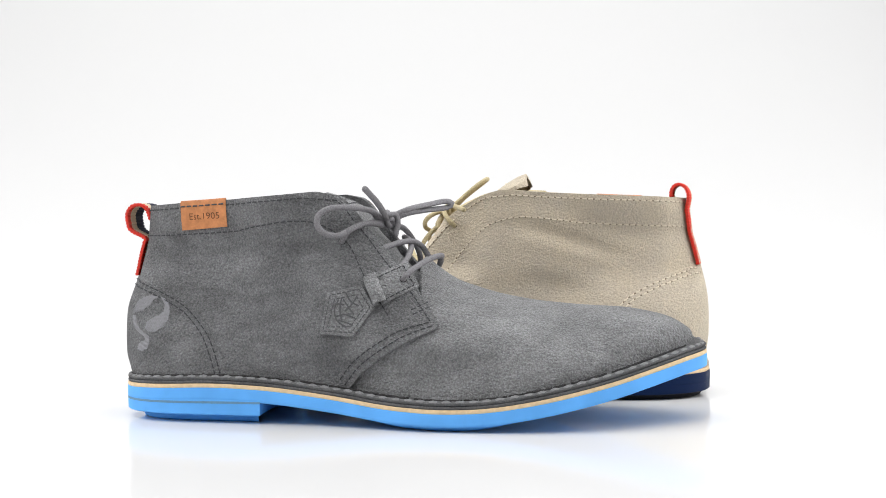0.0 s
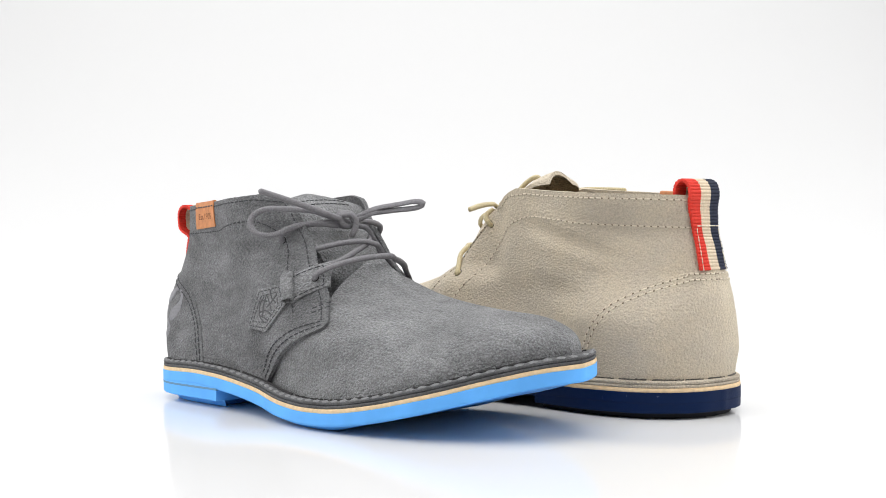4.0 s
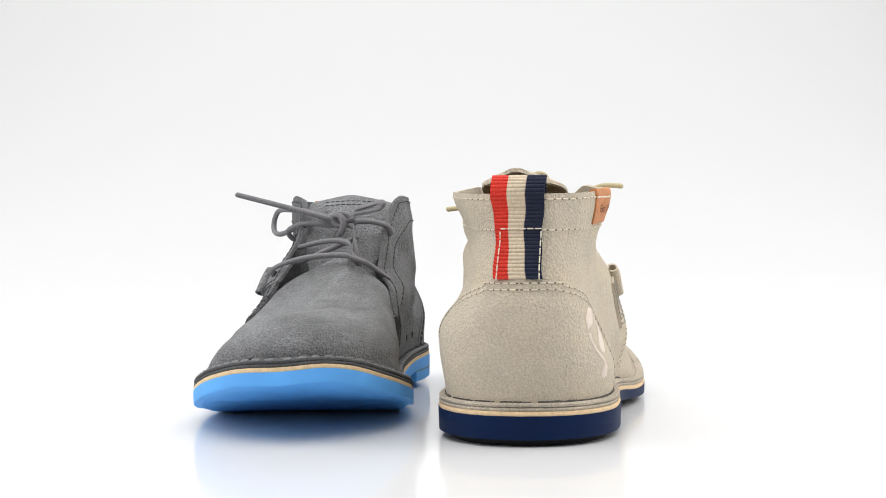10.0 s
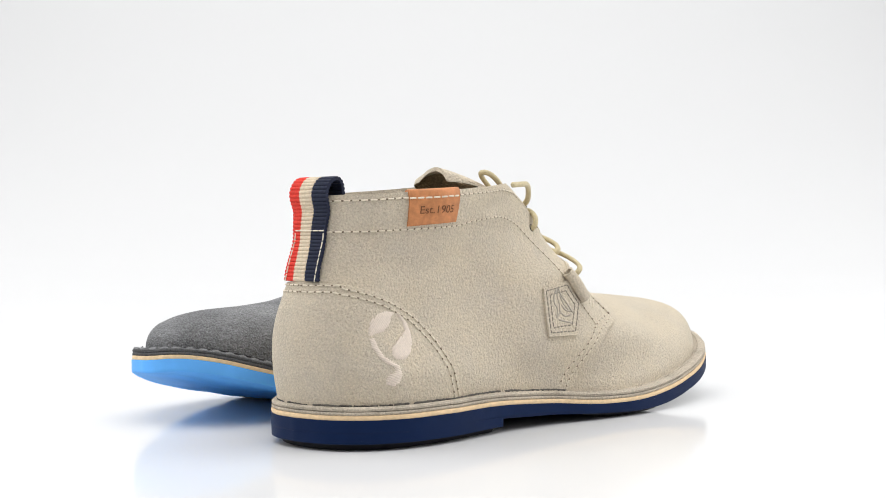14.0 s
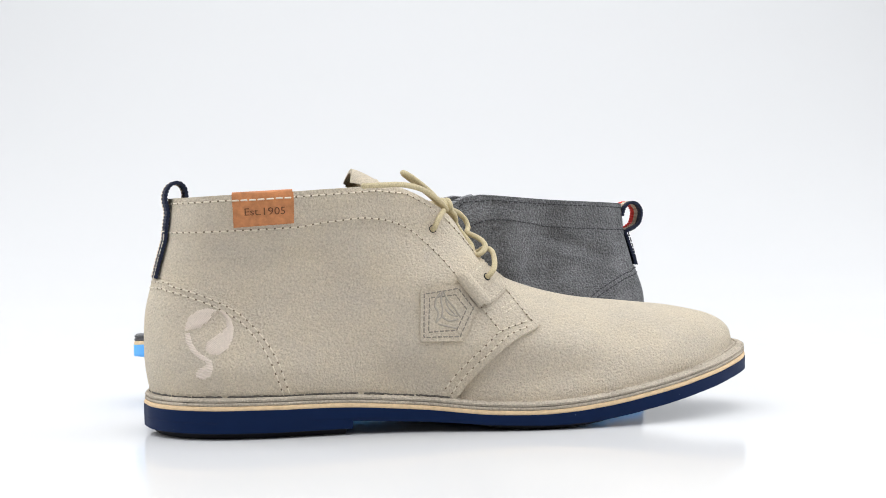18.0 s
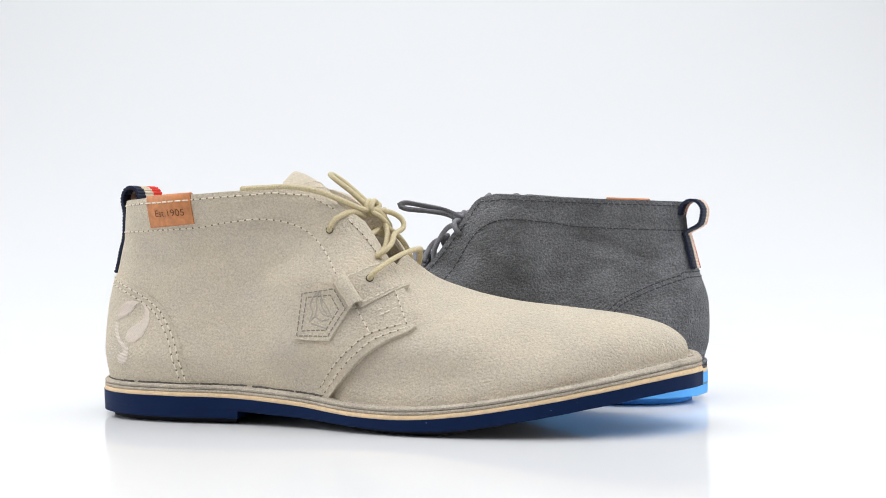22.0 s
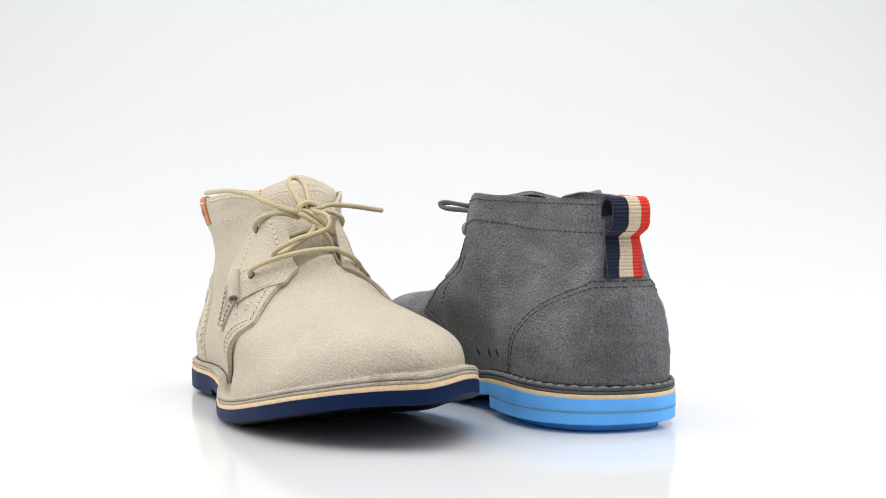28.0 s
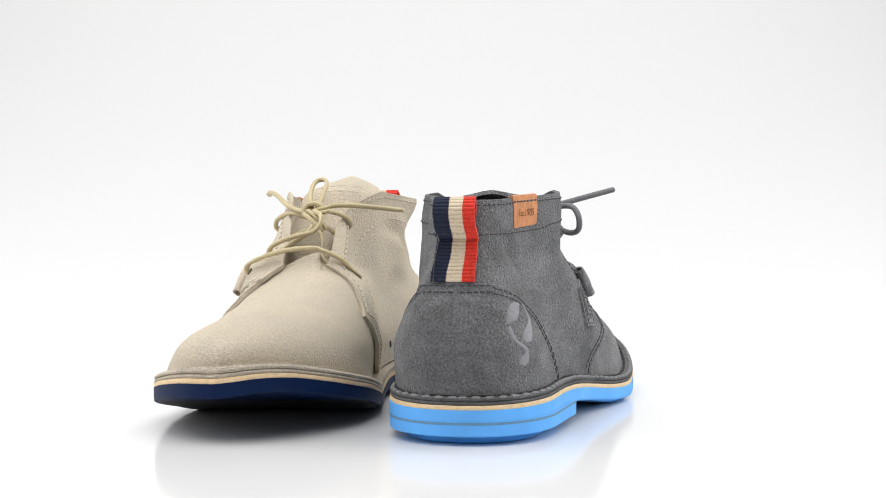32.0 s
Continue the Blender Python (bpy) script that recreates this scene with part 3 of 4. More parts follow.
def boot(name, label, place, kit):
    root = new(name)
    tagged(root, label, "boot", group="two single desert boots")
    sx, kz = kit["stretch"], kit["tall"]

    def add(pname, bm, material, parent=None, plabel="", smooth=True):
        for v in bm.verts:
            x, y, z = v.co
            y = worn_in(x, y, z, kit)
            z += float(np.interp(x, X_KEYS, kit["sole_dz"])) * ease(1, 9, z) * (1 - ease(26, 60, z))
            z += 4.5 * ease(165, 228, x) * ease(4, 42, y) * (1 - ease(28, 66, z))
            z += kit["toe"] * ease(235, 272, x) * ease(36, 54, z)
            x -= kit["counter"] * bell(z, 18, 34, 54, 73.6) * (1 - ease(6, 48, x))
            v.co = (x * sx * 0.001, y * 0.001, (z if z < 40 else 40 + (z - 40) * kz) * 0.001)
        return part(pname, bm, material, parent or root, plabel, smooth)

    def sew(pname, lines, parent):
        add(pname, stitches(lines, kit["pitch"], 2.1, kit["thread_r"]), kit["thread"], parent)
        if kit["hole"]:
            add("pricked_seam", pricked(lines, kit["pitch"]), kit["hole"], parent)

    rub, welt, sue, thread, lace_m = kit["rubber"], kit["welt"], kit["suede"], kit["thread"], kit["lace"]
    # sole: tread, heel block, outsole, cream midsole, welt
    sole = add("outsole", slab([loop_at(lambda x: z_under(x), 0.6), loop_at(lambda x: z_under(x) + 0.35, 0.15), loop_at(lambda x: z_under(x) + 1.6, 0.05), loop_at(lambda x: z_mid(x) - 2.0, 0.0)]), rub)
    add("heel_tread", slab(heel_rings([(-SINK, kit["tread_in"] + 1.5), (-SINK + 0.6, kit["tread_in"]), (kit["tread_h"] - 0.4, kit["tread_in"] - 1), (kit["tread_h"] + 0.3, 1.6)], kit["breast"] - 2)), kit["tread"], sole)
    pad = lambda x, k: z_under(x) - 0.35 - k * (1.35 + SINK) * bell(x, 130, 165, 195, 225)
    add("tread", slab([loop_at(lambda x: pad(x, 1.0), 7.0), loop_at(lambda x: pad(x, 0.8), 5.0), loop_at(lambda x: pad(x, 0.0), 3.2), loop_at(lambda x: z_under(x) + 0.3, 2.6)]), kit["tread"], sole)
    block = add("heel_block", slab(heel_rings([(kit["tread_h"], 0.9), (kit["tread_h"] + 0.5, 0.25), (lambda x: z_under(x) + 0.6, 0.12)], kit["breast"])), rub, sole)
    if kit["seam"]:
        add("heel_seam", slab(heel_rings([(lambda x: 8.9 + 0.008 * x, 0.02), (lambda x: 10.0 + 0.008 * x, 0.02)], kit["breast"] - 0.1)), kit["seam"], block)
    add("midsole", slab([loop_at(lambda x: z_mid(x) - 2.0, 0.35), loop_at(lambda x: z_mid(x) - 1.0, 0.15), loop_at(lambda x: z_mid(x), 0.5)]), CREAM_EDGE, root, "thin cream midsole edge")
    lips = [(0.0, 0.9), (0.9, 0.3), (1.5, 0.6), (1.75, 1.6), (2.0, 0.7), (2.9, 0.4), (WELT, 1.3), (WELT - 0.2, 6.0)]
    wl = add("welt", slab([loop_at(lambda x, h=h: z_mid(x) + h, d) for h, d in lips]), welt)
    # dark, ragged cords: seam and gap shade where the upper turns out over the welt
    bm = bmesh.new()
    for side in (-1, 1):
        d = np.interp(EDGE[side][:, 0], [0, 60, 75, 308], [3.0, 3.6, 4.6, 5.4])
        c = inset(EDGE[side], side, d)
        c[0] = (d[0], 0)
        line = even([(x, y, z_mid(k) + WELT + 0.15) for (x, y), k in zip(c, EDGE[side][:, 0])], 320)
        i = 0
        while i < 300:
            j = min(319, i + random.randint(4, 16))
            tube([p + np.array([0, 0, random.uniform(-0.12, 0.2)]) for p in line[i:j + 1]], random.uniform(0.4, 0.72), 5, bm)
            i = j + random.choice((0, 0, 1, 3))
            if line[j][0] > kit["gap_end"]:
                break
    add("welt_seam_shade", bm, kit["gap"], wl)
    # thread of the welt
    for side in (-1, 1):
        c = inset(EDGE[side], side, kit["welt_in"])
        c[0] = (kit["welt_in"], 0)
        path = [(x, y, z_mid(k) + WELT + kit["welt_up"]) for (x, y), k in zip(c, EDGE[side][:, 0])]
        p = even(path, 601)
        total = length(p)
        count = int(total / kit["welt_pitch"])
        bm = bmesh.new()
        for i in range(count):
            a, b = int(i * 600 / count), int((i + kit["welt_dash"]) * 600 / count)
            m = (a + b) // 2
            lift = np.array([0, 0, kit["welt_r"] * 0.55])
            jit = np.array([0, 0, random.uniform(-0.15, 0.15)])
            tube([p[a] - lift * 0.3, p[(a + m) // 2] + lift * 0.7 + jit, p[m] + lift + jit, p[(b + m) // 2] + lift * 0.6, p[b] - lift * 0.6], kit["welt_r"], 6, bm)
        add("welt_stitching", bm, kit["welt_thread"], wl)

    # vamp: hidden skirts under the quarters, then one arched sheet from the mouth to the toe
    i0 = int(abs(station(-1, 122, 14)))
    bm = bmesh.new()
    mouth = min(i for i in range(i0, NS) if FORM[-1][i][-1, 0] > MOUTH and FORM[1][i][-1, 0] > MOUTH)

    def column(side, i, top, sunk=0.0):
        lo, hi = ends(side * float(i))
        top = min(top, hi)
        return [surf(side * float(i), lo - 0.6 + (top - lo + 0.6) * (1 - (1 - q) ** 1.6), sunk) for q in np.linspace(0, 1, 40)]

    for side in (-1, 1):
        grid_bm([column(side, i, 62.0, -0.7 * min(1.0, (mouth - i) / 6)) for i in range(i0, mouth + 1)], flip=side == -1, bm=bm)
    sheet = []
    for i in range(mouth, NS):
        l, r = FORM[-1][i][-1], FORM[1][i][-1]
        half = max(0.0, 0.5 * (r[1] - l[1]))
        arch = [0.5 * (l + r) + np.array([0, u * half, 0.5 * u * (r[2] - l[2]) + 0.52 * half * (1 - u * u)]) for u in np.linspace(-1, 1, 13)[1:-1]] if half > 0.1 else []
        sheet.append(even(column(-1, i, 999) + arch + column(1, i, 999)[::-1], 121))
    g = np.array(sheet)
    for k in range(14):
        m = g.copy()
        g[:, 42:79] = 0.25 * m[:, 41:78] + 0.5 * m[:, 42:79] + 0.25 * m[:, 43:80]
        if k < 8:
            m = g.copy()
            g[1:-3, 34:87] = 0.25 * m[:-4, 34:87] + 0.5 * m[1:-3, 34:87] + 0.25 * m[2:-2, 34:87]
    turned = np.array([[bell(j, 32, 46, 74, 88)] for j in range(121)])
    lip = g[0] + turned * np.array([-0.8, 0, -0.6])
    grid_bm([lip + turned * np.array([0.6, 0, -2.0]), lip] + list(g), bm=bm)
    bmesh.ops.remove_doubles(bm, verts=bm.verts, dist=0.05)
    bmesh.ops.recalc_face_normals(bm, faces=bm.faces)
    add("vamp", bm, sue)

    # tongue between the lacing edges
    tip = kit["tongue"]
    line = spline([(178, 8, 64.0), (170, 8, 71.0), (164, 8, 76.2), (157, 7.5, 81.5), (148, 7, 90.0), (138, 6, 100.0), (126, 5.5, 109.0)] + tip, 40)
    outer, inner, nap = [], [], []
    t = np.gradient(line, axis=0)
    t /= np.linalg.norm(t, axis=1)[:, None]
    for i, (p, d) in enumerate(zip(line, t)):
        f = i / 39
        half = 13 + 11 * ease(0.15, 0.55, f)
        if f > 0.86:
            half *= math.sqrt(max(0.0, 1 - ((f - 0.86) / 0.145) ** 2)) * 0.75 + 0.25
        up = np.array([-d[2], 0, d[0]]) * (-1 if d[0] < 0 else 1)
        ro, ri, rn = [], [], []
        for u in np.linspace(-1, 1, 17):
            drop = -u * u * (kit["curl"] * (0.6 + 0.8 * f) * ease(0.1, 0.5, f) + 14.0 * (1 - ease(0.1, 0.5, f))) - 1.6 * (1 - ease(0.1, 0.4, f)) - 6.5 * bell(f, 0.12, 0.28, 0.6, 0.85)
            ro.append(tuple(p + np.array([0, half * u, 0]) + up * (drop + 1.1)))
            ri.append(tuple(p + np.array([0, half * u, 0]) + up * (drop - 1.1)))
            rn.append(tuple(p + np.array([0, 0.96 * half * u, 0]) + up * (drop - 1.8)))
        outer.append(ro)
        inner.append(ri)
        nap.append(rn)
    tongue = add("tongue", shell(outer, inner), sue)
    add("tongue_lining", shell([[tuple(0.5 * (np.array(a) + np.array(b))) for a, b in zip(r, s)] for r, s in zip(inner[14:39], nap[14:39])], nap[14:39]), kit["lining"], tongue, "rough fuzzy suede underside")
    bm = bmesh.new()
    k = 34
    for off in (0, 1):
        ln = [np.array(q) for q in outer[k - off * 2]]
        for a, b in zip(ln[3:-3], ln[4:-3]):
            tube([a + (b - a) * 0.15 + (0, 0, 0.2), a + (b - a) * 0.8 + (0, 0, 0.2)], 0.3, 5, bm)
    add("tongue_stitching", bm, thread, tongue)

    # quarters, the lacing flaps with them
    front = kit["front"]
    fz, fx = zip(*front)
    quarters = {}
    for side, q_name in ((-1, "outer_quarter"), (1, "inner_quarter")):
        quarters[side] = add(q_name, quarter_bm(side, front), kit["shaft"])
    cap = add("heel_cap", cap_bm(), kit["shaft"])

    # seams
    for side in (-1, 1):
        sq = quarters[side]
        row = [(side * s, top_z(side * s) - 2.6) for s in np.linspace(6, abs(station(side, 106, 112)), 30)]
        rise = xz_line(side, [(float(np.interp(z + 0.8, fz, fx)) - 3.4, z) for z in (111.6, 108.5, 105, 100)], 14)
        edge = xz_line(side, [(float(np.interp(z + 0.8, fz, fx)) - 3.2, z) for z in (99, 92, 82, 70, 62, 56, 51.5, 49.0)], 30)
        sew("topline_stitching", [(row + rise, 1.95), (edge, 2.55)], sq)
        row = [(side * s, top_z(side * s) - 16.2) for s in np.linspace(6, abs(station(side, 70, 98)), 24)]
        row += xz_line(side, kit["band"], 30)
        sew("band_stitching", [(row, 1.95)], sq)
        flap = []
        for dx, dz in ((-2.4, 2.2), (-5.2, 4.6)):
            flap.append((xz_line(side, [(float(np.interp(z, fz, fx)) + dx * k, z + dz * k) for z, k in ((46, 0.7), (41.5, 1), (37, 1), (26.4, 1), (16.5, 1))], 30), 1.75))
        sew("flap_stitching", [(l, 2.05) for l, _ in flap], sq)
        cap_rows = []
        for k in (2.4, 5.2):
            pts = [(float(np.interp(z, CAP_Z, CAP_X)) - k * (0.95 if z < 60 else 0.55), z - k * (0.35 if z < 60 else 0.75)) for z in (25, 34, 43, 50, 55.5, 60, 64.5, 68, 71)]
            ln = xz_line(side, pts, 30)
            cap_rows.append((ln + [(side * s, 73.1 - k) for s in np.linspace(abs(ln[-1][0]) - 1, 0.2, 8)], 2.85))
        sew("cap_stitching", cap_rows, cap)
        # eyelets: metal-free punched holes with a dark inside
        for x, z in kit["eyelets"][side]:
            bm = bmesh.new()
            c = on(side, x, z, 2.1 if side == 1 or z > 72 else 3.6)
            s0 = station(side, x, z)
            e1 = surf(s0 + 1.5, z) - surf(s0 - 1.5, z)
            e1 /= np.linalg.norm(e1)
            e2 = surf(s0, z + 1.5) - surf(s0, z - 1.5)
            e2 -= e1 * np.dot(e1, e2)
            e2 /= np.linalg.norm(e2)
            nn = np.cross(e2, e1)
            rings = []
            for rr, h in ((1.9, -0.9), (1.9, 0.0), (1.6, 0.08), (1.5, -0.8)):
                rings.append([c + rr * (math.cos(a) * e1 + math.sin(a) * e2) + nn * h for a in np.arange(14) * 2 * math.pi / 14])
            _, vs = grid_bm(rings, closed=True, bm=bm)
            bm.faces.new(vs[-1])
            add("eyelet", bm, DARK_HOLE, sq)
    # vent holes on the inner side
    for x, z in kit["vents"]:
        bm = bmesh.new()
        rings = []
        for rr, h in ((2.4, 1.8), (1.9, 2.12), (1.5, 1.98)):
            rings.append([on(1, x + 0.8 * rr * math.cos(a) + 0.55 * rr * math.sin(a), z + rr * math.sin(a), h) for a in np.arange(12) * 2 * math.pi / 12])
        _, vs = grid_bm(rings, closed=True, bm=bm)
        bm.faces.new(vs[-1])
        add("vent_hole", bm, DARK_HOLE, quarters[1])

    # outer side: pentagon patch, strap roll, eyelet band
    patch = add("badge", poly_panel(-1, kit["patch"], 1.2, 3.3, 0), sue, root, "stitched five-sided suede badge")
    rows = [(closed_xz(-1, shrunk(kit["patch"], 1.7)), 3.3), (closed_xz(-1, shrunk(kit["patch"], 4.2)), 3.3)]
    add("badge_stitching", stitches(rows, 2.6, 1.8, 0.3), kit["dark_thread"], patch)
    emb = kit["emboss"]
    bm = bmesh.new()
    for pts in emb:
        tube([on(-1, x, z, 3.3) for x, z in spline(pts, 14)], 0.42, 5, bm)
    add("badge_emblem", bm, kit["emblem"], patch)
    band = add("eyelet_band", poly_panel(-1, kit["strap"], 1.2, 3.2, 0), sue)
    add("band_edge_stitching", stitches([(closed_xz(-1, shrunk(kit["strap"], 1.9)), 3.2)], 2.8, 2.0, 0.3), thread, band)
    dash = [(station(-1, x, z), z) for x, z in ((163, 55.5), (167, 57.2), (171, 58.8))]
    dash2 = [(station(-1, x, z), z) for x, z in ((164.3, 53.3), (168.3, 55.0), (172.3, 56.6))]
    add("bar_tack", stitches([(dash, 2.3), (dash2, 2.3)], 2.8, 2.0, 0.34), thread, quarters[-1])
    # rolled strap
    (xa, za), (xb, zb) = kit["roll"]
    a, b = on(-1, xa, za, 4.8), on(-1, xb, zb, 5.0)
    bm = bmesh.new()
    axis = (b - a) / np.linalg.norm(b - a)
    out_n = on(-1, 0.5 * (xa + xb), 0.5 * (za + zb), 5) - on(-1, 0.5 * (xa + xb), 0.5 * (za + zb), 0)
    out_n -= axis * np.dot(out_n, axis)
    out_n /= np.linalg.norm(out_n)
    acr = np.cross(axis, out_n)
    ro, ri = [], []
    for f in np.linspace(0, 1, 8):
        c = a + (b - a) * f
        ro.append([tuple(c + 3.4 * (1.05 * math.cos(t) * acr + 0.85 * math.sin(t) * out_n)) for t in np.linspace(-1.2, math.pi + 1.2, 18)])
        ri.append([tuple(c + 2.2 * (1.05 * math.cos(t) * acr + 0.85 * math.sin(t) * out_n)) for t in np.linspace(-1.2, math.pi + 1.2, 18)])
    add("strap_roll", shell(ro, ri), sue)

    # leather label over the collar, with its words
    lx, lz = kit["label_at"]
    lab = add("collar_label", poly_panel(-1, [(x + lx, z + lz) for x, z in LABEL], 1.4, 2.7, 0.0, 16), TAN_LEATHER, root, "tan leather collar label")
    add("label_print", writing(-1, "Est.1905", (44.8 + lx, 102.4 + lz), (17.6, 0.9), 4.7, 2.85), BROWN_PRINT, lab, "", False)
    outer, inner = [], []
    for x in np.linspace(LABEL[0][0] + lx + 0.2, LABEL[1][0] + lx - 0.2, 16):
        st = station(-1, x, 110.5)
        zt = top_z(st)
        over = [(zt - 2.5, 2.75, 0.0), (zt - 0.2, 2.8, 0.2), (zt, 2.3, 0.9), (zt, 0.8, 1.25), (zt, -0.6, 0.8), (zt - 1.0, -1.2, 0.0), (zt - 5.0, -1.3, 0.0)]
        under = [(zt - 2.5, 2.0, 0.0), (zt - 0.2, 2.0, 0.05), (zt, 1.7, 0.15), (zt, 0.8, 0.2), (zt, 0.0, 0.15), (zt - 1.0, -0.35, 0.0), (zt - 5.0, -0.4, 0.0)]
        outer.append([tuple(surf(st, z, d) + np.array([0, 0, up])) for z, d, up in over])
        inner.append([tuple(surf(st, z, d) + np.array([0, 0, up])) for z, d, up in under])
    add("label_fold", shell(outer, inner), TAN_LEATHER, lab)
    row = [(station(-1, x, z), z) for x, z in ((40 + lx, 108.9 + lz), (53 + lx, 109.6 + lz), (66 + lx, 110.4 + lz))]
    add("label_stitching", stitches([(row, 2.75)], 3.5), thread, lab)

    # embroidery on the heel cap
    bm = hatch(-1, logo_xz(LOGO_A), 2.9, shift=kit["logo_at"], slant=0.9)
    add("embroidery", bm, kit["logo"], cap, "embroidered emblem in pale thread")
    add("embroidery", hatch(-1, logo_xz(LOGO_B), 2.9, shift=kit["logo_at"], slant=0.6), kit["logo"], cap)
    add("embroidery", hatch(-1, logo_xz(LOGO_C), 2.9, shift=kit["logo_at"], slant=0.2), kit["logo"], cap)

    # heel loop of striped webbing
    heel = [surf(0.0, z, 2.5) for z in np.linspace(72.5, kit["loop_free"], 8)]
    path = spline([(p[0], p[2]) for p in heel] + kit["loop"], 90)
    pull = new("pull_loop")
    pull.parent = root
    tagged(pull, "red, cream and navy ribbed webbing pull loop")
    y = kit["loop_y"]
    for nm, m, y0, y1 in (("stripe", kit["stripes"][0], y - 11.3, y - 3.9), ("stripe", kit["stripes"][1], y - 3.9, y + 3.9), ("stripe", kit["stripes"][2], y + 3.9, y + 11.3)):
        add(nm, ribbon(path, y0, y1, lean=kit["lean"]), m, pull)
    bm = bmesh.new()
    p = even(path, 80)
    low = [q for q in p if q[1] < 95.5 and q[0] < 13]
    for yy in (y - 9.8, y + 9.8):
        k = int(length(low) / 3.3)
        e = even(low, k * 4 + 1)
        for i in range(k):
            l = [np.array([e[j][0] - 0.85 + 0.007 * (yy - y) ** 2, yy, e[j][1]]) for j in (i * 4, i * 4 + 1, i * 4 + 2, i * 4 + 3)]
            tube(l, 0.32, 5, bm)
    for i in range(6):
        y0 = y - 9.8 + i * 3.3
        tube([(low[-1][0] - 0.9 + 0.007 * (yy - y) ** 2, yy, 95.2) for yy in (y0, y0 + 1.2, y0 + 2.4)], 0.32, 5, bm)
    add("loop_stitching", bm, kit["loop_thread"], pull)

    # laces
    lace = new("shoelace")
    lace.parent = root
    tagged(lace, kit["lace_label"])
    for nm, pts in kit["laces"]:
        full = []
        for j, q in enumerate(pts):
            if q[0] == "eye":
                ex, ez = kit["eyelets"][q[1]][q[2]]
                lift = 1.5 if q[1] == -1 and q[2] == 0 else 0.0
                two = [on(q[1], ex, ez, 0.6 + lift), on(q[1], ex, ez, 3.4 + lift)]
                full += two if j == 0 else two[::-1]
            else:
                full.append(np.array(q, float))
        pts = full
        n = max(10, int(length(pts) / 1.6))
        add(nm, tube(spline(pts, n), kit["lace_r"], 10), lace_m, lace)
    return root


def coil(x, y, z, ry, rz, pitch, turns, start=0.0):
    """Turns of cord wound round the middle of a knot."""
    return [(x + pitch * a / (2 * math.pi), y + ry * math.cos(a + start), z + rz * math.sin(a + start)) for a in np.linspace(0, 2 * math.pi * turns, int(10 * turns) + 1)]


GREY_LACES = [
    ("lace_end", [(141, 3, 100.5), (143, -6, 103.5), (144, -16, 106.5), (145, -35, 111.5), (145, -57, 117.2)]),
    ("bow", [(141, -2, 102), (137, -15, 106.8), (130, -29, 108.3), (122, -36, 108), (117, -39, 104.5), (116.5, -40, 99.5), (120, -39, 95.2), (126, -34, 94.2), (131, -24, 98), (137, -12, 100.5), (140, -3, 101)]),
    ("bow", [(141, 6, 103), (151, 15, 107.5), (161, 25, 110.3), (168, 30, 111.8), (171, 32.5, 110.3), (168, 32, 108.2), (159, 25, 107), (149, 13.5, 104.8), (142, 5, 101.2)]),
    ("knot", coil(138.5, 1.5, 102.3, 4.0, 3.7, 2.7, 1.75, 0.6)),
    ("knot", [(143.5, -1.5, 104.5), (146, 1.5, 104.8), (147, 3.2, 101.5), (146.6, 3.0, 97.5), (146, 1.5, 93.5)]),
    ("strand", [(140, -3, 99), (138, -12, 100), (134, -22, 99.5), (129, -30, 96), ("eye", -1, 1)]),
    ("strand", [(142, 6, 99.5), (142, 14, 101), (141, 23, 101), (139, 31, 98.5), ("eye", 1, 1)]),
    ("strand", [(144, 6, 99), (149, 12, 97), (153.5, 17, 91), (156.5, 19.5, 84), (157, 20, 77)]),
    ("strand", [(144, -20, 86.5), (147.5, -12, 88.6), (151, -5, 90), (155, 3, 90.3), (159, 12, 87), (162, 20, 81), (161.5, 23, 77.5)]),
    ("strand", [(152, -22, 75.5), (154.5, -15.5, 78.3), (155.5, -8, 82), (154.5, 2, 87.6), (151, 11, 91.6), (148.5, 18, 92.5)]),
    ("strand", [("eye", -1, 0), (162, -24, 76.0), (167, -12, 80.8), (169.5, 3, 82.6), (168.5, 16, 81.4), (165.5, 28, 77.2), ("eye", 1, 0)]),
]
